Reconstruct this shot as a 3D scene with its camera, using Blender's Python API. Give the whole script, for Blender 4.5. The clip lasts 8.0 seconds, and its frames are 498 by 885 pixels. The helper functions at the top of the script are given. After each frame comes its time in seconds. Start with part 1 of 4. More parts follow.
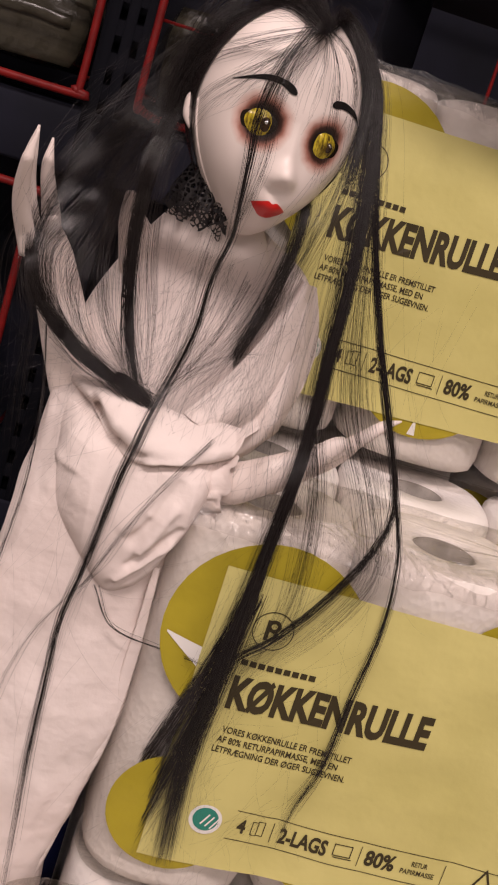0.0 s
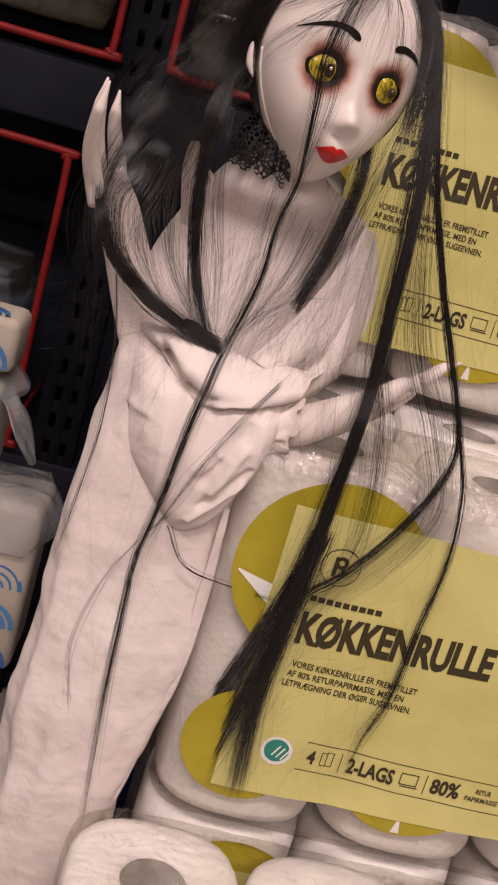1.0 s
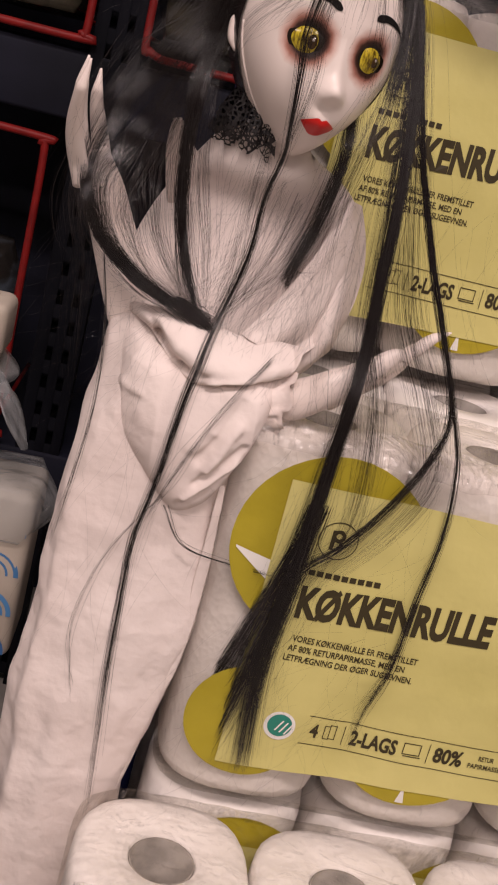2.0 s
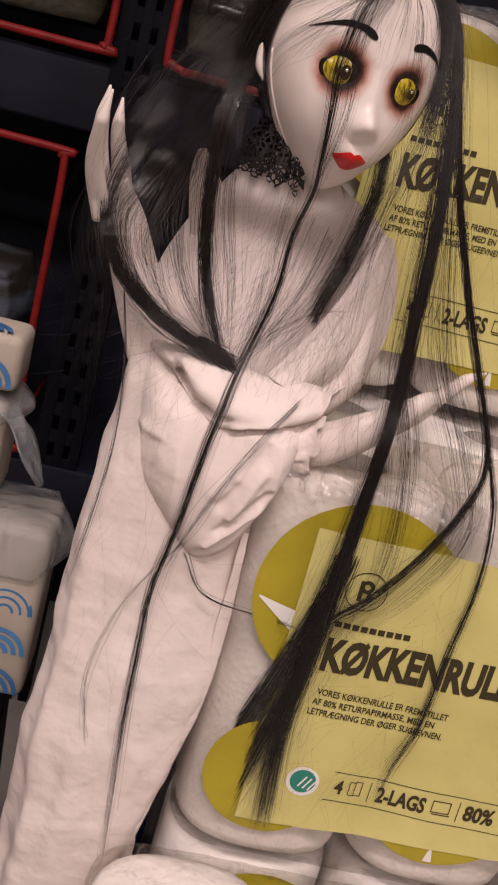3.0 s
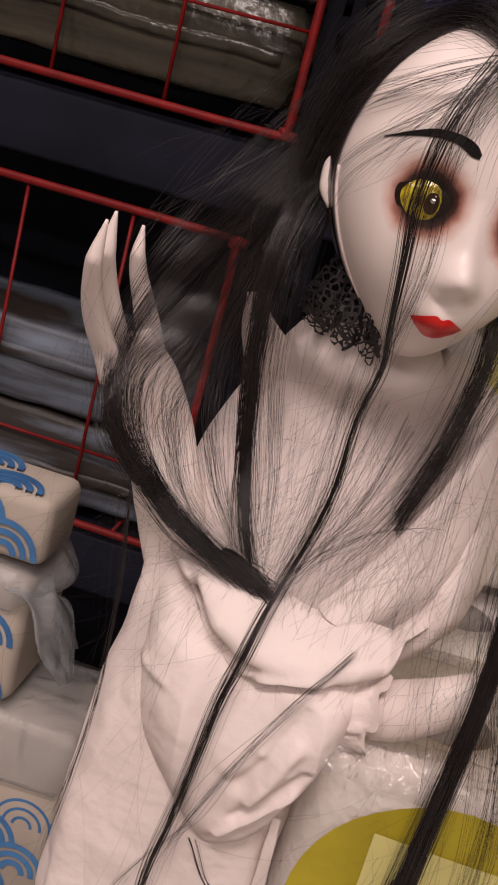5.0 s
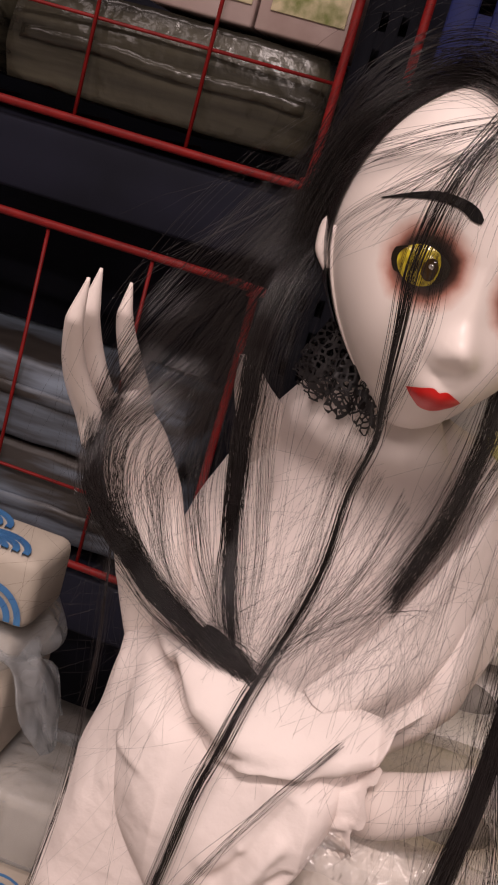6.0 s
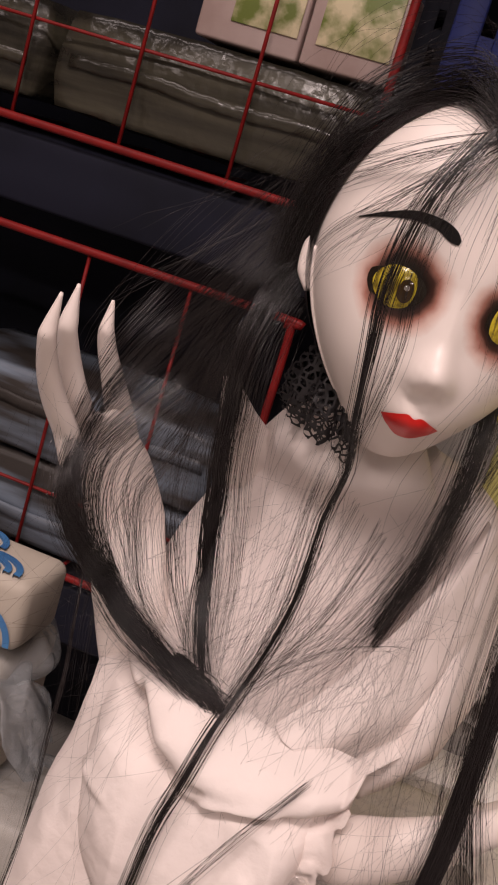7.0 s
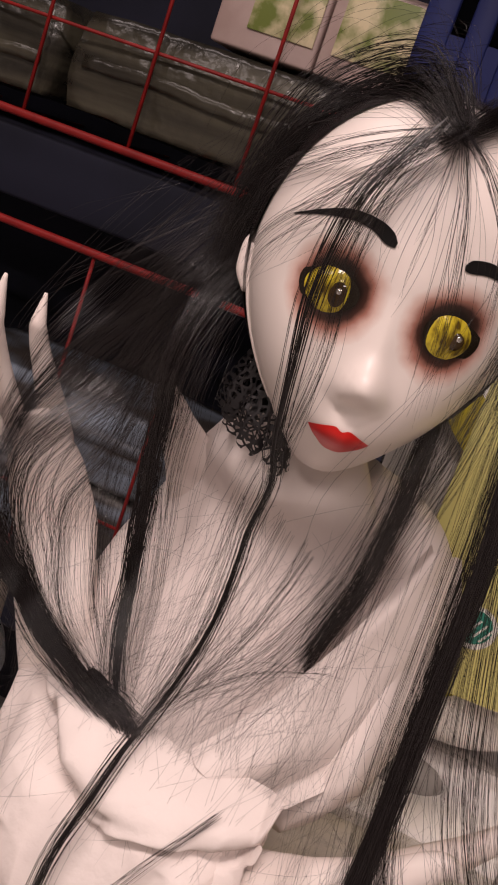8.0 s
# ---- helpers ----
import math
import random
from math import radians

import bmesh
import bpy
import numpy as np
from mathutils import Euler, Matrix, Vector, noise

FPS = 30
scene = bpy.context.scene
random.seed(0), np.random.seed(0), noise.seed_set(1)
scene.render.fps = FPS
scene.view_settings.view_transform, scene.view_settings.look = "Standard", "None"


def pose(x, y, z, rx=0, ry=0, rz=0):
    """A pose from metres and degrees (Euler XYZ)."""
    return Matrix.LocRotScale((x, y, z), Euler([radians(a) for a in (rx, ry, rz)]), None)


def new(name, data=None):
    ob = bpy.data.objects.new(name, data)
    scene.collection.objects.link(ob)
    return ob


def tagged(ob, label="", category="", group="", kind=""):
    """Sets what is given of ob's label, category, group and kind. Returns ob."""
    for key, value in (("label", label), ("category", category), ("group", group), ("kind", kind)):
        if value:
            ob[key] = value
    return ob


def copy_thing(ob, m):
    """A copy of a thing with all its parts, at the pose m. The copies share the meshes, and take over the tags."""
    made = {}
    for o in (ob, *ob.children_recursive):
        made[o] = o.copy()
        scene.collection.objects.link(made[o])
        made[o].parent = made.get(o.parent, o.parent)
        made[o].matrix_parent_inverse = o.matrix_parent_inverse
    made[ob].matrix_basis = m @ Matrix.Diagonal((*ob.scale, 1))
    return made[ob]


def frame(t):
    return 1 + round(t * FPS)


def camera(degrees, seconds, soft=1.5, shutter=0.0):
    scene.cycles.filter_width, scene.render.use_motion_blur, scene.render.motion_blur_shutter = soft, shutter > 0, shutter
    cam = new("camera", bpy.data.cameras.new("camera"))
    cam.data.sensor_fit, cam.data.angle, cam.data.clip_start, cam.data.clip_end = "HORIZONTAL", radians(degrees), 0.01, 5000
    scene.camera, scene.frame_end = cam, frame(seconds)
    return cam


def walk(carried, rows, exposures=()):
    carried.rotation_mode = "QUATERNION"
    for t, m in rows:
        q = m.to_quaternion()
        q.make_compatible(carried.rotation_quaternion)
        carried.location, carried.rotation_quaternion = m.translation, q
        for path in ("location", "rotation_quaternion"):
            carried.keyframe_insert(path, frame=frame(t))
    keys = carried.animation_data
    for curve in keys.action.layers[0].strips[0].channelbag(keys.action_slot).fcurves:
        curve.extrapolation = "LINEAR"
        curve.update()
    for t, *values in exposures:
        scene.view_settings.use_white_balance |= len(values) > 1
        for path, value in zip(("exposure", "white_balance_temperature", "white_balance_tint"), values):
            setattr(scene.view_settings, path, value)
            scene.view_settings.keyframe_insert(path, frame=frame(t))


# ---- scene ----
# ---- camera ----
cam = camera(26.0, 8.0, 2.0)
walk(cam, [
    (0, pose(-0.1072, -0.5728, 1.1966, 73.880, -16.989, -1.391)),
    (0.5, pose(-0.1254, -0.5929, 1.1895, 72.803, -16.242, -0.053)),
    (1, pose(-0.1295, -0.5943, 1.1814, 71.882, -15.590, -0.471)),
    (1.2, pose(-0.1322, -0.5961, 1.1789, 71.231, -14.986, -1.466)),
    (2.3, pose(-0.1340, -0.5933, 1.1760, 71.366, -13.873, -1.814)),
    (2.5, pose(-0.1328, -0.5838, 1.1854, 70.684, -14.209, -1.173)),
    (3, pose(-0.1406, -0.5600, 1.1882, 71.279, -14.210, -0.858)),
    (3.5, pose(-0.1373, -0.5240, 1.1921, 72.167, -14.874, -2.082)),
    (4, pose(-0.1229, -0.4785, 1.2015, 71.860, -14.316, 1.344)),
    (4.5, pose(-0.1028, -0.4237, 1.2103, 71.821, -14.741, 3.954)),
    (5, pose(-0.0780, -0.3753, 1.2230, 71.782, -14.513, 11.727)),
    (5.2, pose(-0.0706, -0.3647, 1.2287, 71.551, -13.515, 16.226)),
    (6.3, pose(-0.0714, -0.3420, 1.2296, 74.467, -16.068, 12.695)),
    (6.5, pose(-0.0617, -0.3365, 1.2305, 74.681, -16.104, 13.510)),
    (7, pose(-0.0463, -0.3313, 1.2302, 74.590, -16.561, 16.652)),
    (7.5, pose(-0.0345, -0.3216, 1.2322, 74.738, -18.194, 18.315)),
    (8, pose(-0.0229, -0.3023, 1.2324, 74.760, -19.047, 18.326)),
], [(0, 0.0), (3.5, -0.03), (4.5, -0.09), (5.2, -0.07), (6.3, 0.0), (8, 0.02)])

# ---- light: rows of ceiling panels in a shop, warm white ----
world = bpy.data.worlds.new("shop_air")
scene.world = world
world.use_nodes = True
world.node_tree.nodes["Background"].inputs[0].default_value = (1.0, 0.86, 0.74, 1)
world.node_tree.nodes["Background"].inputs[1].default_value = 0.05
# last lamp is added, unseen, to lift the shelf behind and rim the hair
LAMPS = [(-0.25, -1.45, 62), (1.7, -1.6, 26), (-2.2, -1.8, 20), (0.2, -3.3, 56), (-1.5, 0.35, 9)]


def ceiling_lamp(x, y, power):
    data = bpy.data.lights.new("ceiling_lamp", "AREA")
    data.shape, data.size, data.size_y, data.energy, data.color = "RECTANGLE", 1.2, 0.3, power, (1.0, 0.82, 0.79)
    ob = new("ceiling_lamp", data)
    ob.location = (x, y, 3.13)
    return ob


for lx, ly, lp in LAMPS:
    ceiling_lamp(lx, ly, lp)


# ---- materials ----
def material(name, color, rough=0.5, metal=0.0, spec=0.5):
    m = bpy.data.materials.new(name)
    m.use_nodes = True
    b = m.node_tree.nodes["Principled BSDF"]
    b.inputs["Base Color"].default_value = (*color, 1)
    b.inputs["Roughness"].default_value = rough
    b.inputs["Metallic"].default_value = metal
    b.inputs["Specular IOR Level"].default_value = spec
    return m


def nodes_of(m):
    return m.node_tree.nodes, m.node_tree.links, m.node_tree.nodes["Principled BSDF"]


def noise_node(m, scale, detail=4.0, stretch=None):
    n, l, b = nodes_of(m)
    tc = n.new("ShaderNodeTexCoord")
    tex = n.new("ShaderNodeTexNoise")
    tex.inputs["Scale"].default_value, tex.inputs["Detail"].default_value = scale, detail
    if stretch:
        mp = n.new("ShaderNodeMapping")
        mp.inputs["Scale"].default_value = stretch
        l.new(tc.outputs["Object"], mp.inputs[0])
        l.new(mp.outputs[0], tex.inputs["Vector"])
    else:
        l.new(tc.outputs["Object"], tex.inputs["Vector"])
    return tex


def vary(m, scale, c0, c1, lo=0.35, hi=0.65, stretch=None):
    """Colour between c0 and c1 by noise."""
    n, l, b = nodes_of(m)
    tex = noise_node(m, scale, 5, stretch)
    ramp = n.new("ShaderNodeValToRGB")
    ramp.color_ramp.elements[0].position, ramp.color_ramp.elements[1].position = lo, hi
    ramp.color_ramp.elements[0].color, ramp.color_ramp.elements[1].color = (*c0, 1), (*c1, 1)
    l.new(tex.outputs["Fac"], ramp.inputs[0])
    l.new(ramp.outputs[0], b.inputs["Base Color"])
    return ramp


def bump(m, specs):
    """Relief from noises: (scale, strength, distance)."""
    n, l, b = nodes_of(m)
    last = None
    for scale, strength, dist in specs:
        tex = noise_node(m, scale, 3)
        bp = n.new("ShaderNodeBump")
        bp.inputs["Strength"].default_value, bp.inputs["Distance"].default_value = strength, dist
        l.new(tex.outputs["Fac"], bp.inputs["Height"])
        if last:
            l.new(last.outputs[0], bp.inputs["Normal"])
        last = bp
    l.new(last.outputs[0], b.inputs["Normal"])
    return m


def film_material(name, tint, rough, base, bump_scale, bump_dist, haze=0.0):
    """Thin clear wrapping: see-through, glossy at a slant, crinkled; haze adds milky white."""
    m = bpy.data.materials.new(name)
    m.use_nodes = True
    n, l = m.node_tree.nodes, m.node_tree.links
    n.remove(n["Principled BSDF"])
    out = n["Material Output"]
    tr, gl, mix = n.new("ShaderNodeBsdfTransparent"), n.new("ShaderNodeBsdfGlossy"), n.new("ShaderNodeMixShader")
    tr.inputs[0].default_value = (*tint, 1)
    gl.inputs["Roughness"].default_value = rough
    fr = n.new("ShaderNodeFresnel")
    fr.inputs[0].default_value = 1.4
    add = n.new("ShaderNodeMath")
    add.operation, add.use_clamp = "MULTIPLY_ADD", True
    add.inputs[1].default_value, add.inputs[2].default_value = 0.25, base
    tc, tex, tex2, bp, bp2 = n.new("ShaderNodeTexCoord"), n.new("ShaderNodeTexNoise"), n.new("ShaderNodeTexNoise"), n.new("ShaderNodeBump"), n.new("ShaderNodeBump")
    mp = n.new("ShaderNodeMapping")
    mp.inputs["Scale"].default_value = (1, 1, 0.35)
    tex.inputs["Scale"].default_value, tex.inputs["Distortion"].default_value = bump_scale, 1.5
    tex2.inputs["Scale"].default_value, tex2.inputs["Distortion"].default_value = bump_scale * 4, 0.8
    bp.inputs["Distance"].default_value, bp2.inputs["Distance"].default_value = bump_dist, bump_dist * 0.2
    l.new(tc.outputs["Object"], mp.inputs[0])
    l.new(mp.outputs[0], tex.inputs["Vector"])
    l.new(mp.outputs[0], tex2.inputs["Vector"])
    l.new(tex.outputs["Fac"], bp.inputs["Height"])
    l.new(tex2.outputs["Fac"], bp2.inputs["Height"])
    l.new(bp.outputs[0], bp2.inputs["Normal"])
    l.new(bp2.outputs[0], gl.inputs["Normal"])
    l.new(bp2.outputs[0], fr.inputs["Normal"])
    l.new(fr.outputs[0], add.inputs[0])
    l.new(add.outputs[0], mix.inputs[0])
    if haze:
        di, mh = n.new("ShaderNodeBsdfDiffuse"), n.new("ShaderNodeMixShader")
        di.inputs[0].default_value = (0.8, 0.82, 0.84, 1)
        l.new(bp2.outputs[0], di.inputs["Normal"])
        mh.inputs[0].default_value = haze
        l.new(tr.outputs[0], mh.inputs[1])
        l.new(di.outputs[0], mh.inputs[2])
        l.new(mh.outputs[0], mix.inputs[1])
    else:
        l.new(tr.outputs[0], mix.inputs[1])
    l.new(gl.outputs[0], mix.inputs[2])
    l.new(mix.outputs[0], out.inputs[0])
    return m


FLOOR = material("floor_tile", (0.33, 0.31, 0.28), 0.35)
vary(FLOOR, 6, (0.27, 0.25, 0.23), (0.38, 0.36, 0.33))
WALL = material("grey_wall_paint", (0.3, 0.28, 0.26), 0.7)
vary(WALL, 3, (0.26, 0.24, 0.22), (0.34, 0.32, 0.30))
CEIL = material("ceiling_board", (0.5, 0.48, 0.45), 0.8)
vary(CEIL, 20, (0.45, 0.43, 0.4), (0.55, 0.53, 0.5))
PAPER = material("tissue_paper", (0.80, 0.75, 0.72), 0.9, spec=0.1)
vary(PAPER, 35, (0.80, 0.76, 0.73), (0.87, 0.83, 0.80))
CARD = material("grey_cardboard", (0.30, 0.27, 0.25), 0.9, spec=0.1)
vary(CARD, 60, (0.24, 0.22, 0.20), (0.36, 0.33, 0.30))
FILM = film_material("clear_wrap", (0.97, 0.96, 0.94), 0.14, 0.022, 30, 0.018)
FILM_EDGE = film_material("loose_wrap", (0.95, 0.93, 0.92), 0.18, 0.03, 45, 0.010, 0.10)
YELLOW = material("pale_yellow_print", (0.60, 0.55, 0.20), 0.42, spec=0.35)
vary(YELLOW, 12, (0.55, 0.50, 0.175), (0.64, 0.585, 0.22))
bump(YELLOW, [(25, 0.35, 0.006), (90, 0.2, 0.002)])
MUSTARD = material("mustard_print", (0.45, 0.33, 0.02), 0.4, spec=0.35)
vary(MUSTARD, 18, (0.33, 0.27, 0.015), (0.42, 0.345, 0.025))
bump(MUSTARD, [(25, 0.35, 0.006), (90, 0.2, 0.002)])
INK = material("brown_ink", (0.045, 0.035, 0.015), 0.5, spec=0.3)
WHITE_PRINT = material("white_print", (0.78, 0.76, 0.72), 0.45)
GREEN_PRINT = material("green_print", (0.02, 0.22, 0.16), 0.45)
CLOTH = material("off_white_cloth", (0.78, 0.69, 0.65), 0.85, spec=0.15)
vary(CLOTH, 9, (0.73, 0.64, 0.60), (0.81, 0.73, 0.69))
bump(CLOTH, [(11, 0.6, 0.016), (34, 0.5, 0.007), (120, 0.3, 0.002), (900, 0.25, 0.0004)])
SKIN = material("pale_plastic", (0.80, 0.70, 0.65), 0.42, spec=0.4)
vary(SKIN, 40, (0.76, 0.66, 0.61), (0.82, 0.73, 0.68))
HAIR = material("black_fibre", (0.014, 0.010, 0.010), 0.24, spec=1.0)
LIPS = material("red_gloss", (0.55, 0.008, 0.006), 0.3)
BROW = material("black_paint", (0.006, 0.005, 0.005), 0.75, spec=0.15)
SOCKET = material("dark_eye_rim", (0.012, 0.008, 0.004), 0.25)
IRIS = material("yellow_eye", (0.55, 0.42, 0.02), 0.15)
vary(IRIS, 420, (0.10, 0.065, 0.008), (0.56, 0.44, 0.03), 0.36, 0.55, (1, 1, 0.35))
PUPIL = material("dark_pupil", (0.045, 0.026, 0.010), 0.08)
# bright metal tone: the eye's highlight, put in as colour
GLINT = material("painted_glint", (0.8, 0.75, 0.7), 0.15, 0.9)
RED = material("red_wire_paint", (0.36, 0.012, 0.010), 0.5, spec=0.35)
vary(RED, 30, (0.19, 0.007, 0.007), (0.29, 0.011, 0.010))
BLUE = material("dark_blue_steel", (0.012, 0.016, 0.06), 0.6, spec=0.25)
vary(BLUE, 8, (0.004, 0.007, 0.045), (0.008, 0.014, 0.085))
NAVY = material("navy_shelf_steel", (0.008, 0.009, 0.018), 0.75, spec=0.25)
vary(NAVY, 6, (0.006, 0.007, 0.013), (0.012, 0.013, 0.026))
# near-black copy of the shelf steel, its shade painted into the colour
SHADOW_STEEL = material("shade_painted_steel", (0.004, 0.0045, 0.008), 0.8, spec=0.15)
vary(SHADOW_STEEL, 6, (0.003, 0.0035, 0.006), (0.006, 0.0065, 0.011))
# cream dimmed: the shade beside the doll is painted into this colour
BALE = material("dimmed_cream_paper", (0.45, 0.38, 0.31), 0.7)
vary(BALE, 14, (0.34, 0.29, 0.24), (0.48, 0.42, 0.35))
# blue print, dimmed for the same painted shade
WAVE = material("blue_wave_print", (0.05, 0.20, 0.46), 0.5)
vary(WAVE, 25, (0.03, 0.11, 0.28), (0.06, 0.20, 0.42))
HAZE = film_material("frosted_bag", (0.95, 0.97, 0.98), 0.3, 0.02, 14, 0.02, 0.18)
GREENBAG = material("dark_green_pack", (0.05, 0.055, 0.04), 0.24)
vary(GREENBAG, 5, (0.020, 0.018, 0.014), (0.105, 0.095, 0.066), 0.38, 0.76, (0.5, 1, 6))
bump(GREENBAG, [(9, 0.5, 0.03), (40, 0.4, 0.006)])
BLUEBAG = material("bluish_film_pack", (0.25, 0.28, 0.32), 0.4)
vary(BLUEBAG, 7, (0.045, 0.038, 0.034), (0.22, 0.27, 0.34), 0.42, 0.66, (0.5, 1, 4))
PINKBOX = material("pale_pink_box", (0.62, 0.46, 0.42), 0.5)
vary(PINKBOX, 10, (0.40, 0.29, 0.26), (0.55, 0.43, 0.40))
FOOD = material("printed_food_picture", (0.5, 0.45, 0.2), 0.5)
vary(FOOD, 22, (0.16, 0.20, 0.04), (0.72, 0.62, 0.40), 0.42, 0.6)
WOOD = material("pallet_wood", (0.36, 0.26, 0.16), 0.8)
vary(WOOD, 12, (0.28, 0.20, 0.12), (0.42, 0.31, 0.2), stretch=(1, 8, 8))
LAMP = material("lamp_housing", (0.8, 0.8, 0.8), 0.4)

# embossed dots on the paper rolls
pn, pl, pb = nodes_of(PAPER)
emboss = pn.new("ShaderNodeTexVoronoi")
emboss.inputs["Scale"].default_value = 210
ptc = pn.new("ShaderNodeTexCoord")
pl.new(ptc.outputs["Object"], emboss.inputs["Vector"])
pbump = pn.new("ShaderNodeBump")
pbump.inputs["Strength"].default_value, pbump.inputs["Distance"].default_value = 0.6, 0.0008
pl.new(emboss.outputs["Distance"], pbump.inputs["Height"])
pl.new(pbump.outputs[0], pb.inputs["Normal"])

# black lace: threads with see-through holes
LACE = material("black_lace", (0.012, 0.010, 0.011), 0.6)
ln, ll, lb = nodes_of(LACE)
ltex = ln.new("ShaderNodeTexVoronoi")
ltex.feature = "DISTANCE_TO_EDGE"
ltex.inputs["Scale"].default_value = 330
ltc = ln.new("ShaderNodeTexCoord")
ll.new(ltc.outputs["Object"], ltex.inputs["Vector"])
lcmp = ln.new("ShaderNodeMath")
lcmp.operation = "LESS_THAN"
lcmp.inputs[1].default_value = 0.13
ll.new(ltex.outputs["Distance"], lcmp.inputs[0])
ll.new(lcmp.outputs[0], lb.inputs["Alpha"])

# ---- doll's head: frame and measures ----
HEAD_C = Vector((-0.0822, 0.0586, 1.2018))
HEAD_R = Vector((0.965, 0.2587, -0.045))
HEAD_F = Vector((0.259, -0.966, 0.0))
HEAD_U = Vector((0.0435, 0.0117, 0.999))
EYE_U = 0.0192


def head_world(u, v, w):
    h = v if v > 0 else v * 1.06 + 0.32 * min(0.0, v + 0.041)
    return HEAD_C + HEAD_R * u + HEAD_U * h + HEAD_F * w


def bell(u, v, u0, v0, su, sv):
    return math.exp(-((u - u0) / su) ** 2 - ((v - v0) / sv) ** 2)


HA, HH, HV, HD, HB = 0.0465, 0.0605, 0.0065, 0.0520, 0.056


def narrow(v):
    """The face's width at height v, against the widest."""
    s = max(0.0, -(v - 0.004)) / 0.058
    return 1 - 0.31 * s ** 1.7


def relief(u, v):
    a = abs(u)
    d = 0.0098 * bell(u, v, 0, -0.0205, 0.0058, 0.0052)
    d += 0.0105 * bell(u, v, 0, -0.0370, 0.0230, 0.0160)
    d += 0.0024 * bell(u, v, 0, -0.010, 0.0055, 0.010)
    d += 0.0030 * bell(a, v, 0.0058, -0.0235, 0.003, 0.003)
    d -= 0.0022 * bell(u, v, 0, -0.0285, 0.0070, 0.0026)
    d -= 0.0042 * bell(a, v, EYE_U, 0.001, 0.0115, 0.0085)
    d += 0.0012 * bell(a, v, 0.022, 0.016, 0.012, 0.006)
    d += 0.0020 * bell(u, v, 0, -0.0375, 0.0095, 0.0050)
    d -= 0.0012 * bell(u, v, 0, -0.0445, 0.008, 0.0025)
    d += 0.0028 * bell(u, v, 0, -0.0505, 0.008, 0.005)
    d += 0.0024 * bell(a, v, 0.022, -0.024, 0.012, 0.012)
    d -= 0.0010 * bell(u, v, 0, -0.0300, 0.002, 0.003)
    return d


def face_w(u, v):
    q = 1 - (u / (HA * narrow(v))) ** 2 - ((v - HV) / HH) ** 2
    return HD * math.sqrt(max(q, 0.0)) ** 0.86 + relief(u, v)


# makeup round the eyes, as paint on the face
FACE = material("painted_face", (0.80, 0.70, 0.65), 0.36, spec=0.45)
fn, fl, fb = nodes_of(FACE)
ftc = fn.new("ShaderNodeTexCoord")
fmin = fn.new("ShaderNodeMath")
fmin.operation = "MINIMUM"
for k, side in enumerate((-1, 1)):
    sub = fn.new("ShaderNodeVectorMath")
    sub.operation = "SUBTRACT"
    sub.inputs[1].default_value = head_world(side * EYE_U - side * 0.0022, 0.0005, face_w(side * EYE_U, 0.0))
    ln2 = fn.new("ShaderNodeVectorMath")
    ln2.operation = "LENGTH"
    fl.new(ftc.outputs["Object"], sub.inputs[0])
    fl.new(sub.outputs[0], ln2.inputs[0])
    fl.new(ln2.outputs["Value"], fmin.inputs[k])
fnoise = noise_node(FACE, 160, 3)
fadd = fn.new("ShaderNodeMath")
fadd.operation = "MULTIPLY_ADD"
fadd.inputs[1].default_value = 0.0035
fl.new(fnoise.outputs["Fac"], fadd.inputs[0])
fl.new(fmin.outputs[0], fadd.inputs[2])
framp = fn.new("ShaderNodeValToRGB")
fmul = fn.new("ShaderNodeMath")
fmul.operation = "MULTIPLY"
fmul.inputs[1].default_value = 1 / 0.0265
fl.new(fadd.outputs[0], fmul.inputs[0])
fl.new(fmul.outputs[0], framp.inputs[0])
cr = framp.color_ramp
cr.elements[0].position, cr.elements[0].color = 0.36, (0.012, 0.006, 0.004, 1)
cr.elements[1].position, cr.elements[1].color = 0.72, (0.80, 0.71, 0.66, 1)
for pos, col in ((0.44, (0.05, 0.018, 0.012)), (0.52, (0.36, 0.16, 0.12)), (0.61, (0.66, 0.47, 0.41))):
    e = cr.elements.new(pos)
    e.color = (*col, 1)
fl.new(framp.outputs[0], fb.inputs["Base Color"])


# ---- mesh helpers ----
def link_mesh(name, verts, faces, mats, parent=None, label="", slots=None, smooth=True):
    me = bpy.data.meshes.new(name)
    me.from_pydata([tuple(v) for v in verts], [], faces)
    for m in mats:
        me.materials.append(m)
    if slots is not None:
        me.polygons.foreach_set("material_index", slots)
    if smooth:
        me.polygons.foreach_set("use_smooth", [True] * len(me.polygons))
    me.update()
    ob = new(name, me)
    ob.parent = parent
    if label:
        ob["label"] = label
    return ob


def part(name, bm, mat, parent, label="", smooth=True):
    me = bpy.data.meshes.new(name)
    bm.to_mesh(me)
    bm.free()
    me.materials.append(mat)
    if smooth:
        me.polygons.foreach_set("use_smooth", [True] * len(me.polygons))
    ob = new(name, me)
    ob.parent = parent
    if label:
        ob["label"] = label
    return ob


def box_bm(x0, x1, y0, y1, z0, z1, bevel=0.0, seg=2):
    bm = bmesh.new()
    bmesh.ops.create_cube(bm, size=1)
    for v in bm.verts:
        v.co = Vector(((x0 + x1) / 2 + v.co.x * (x1 - x0), (y0 + y1) / 2 + v.co.y * (y1 - y0), (z0 + z1) / 2 + v.co.z * (z1 - z0)))
    if bevel:
        bmesh.ops.bevel(bm, geom=bm.edges[:], offset=bevel, segments=seg, profile=0.5, affect="EDGES")
    return bm


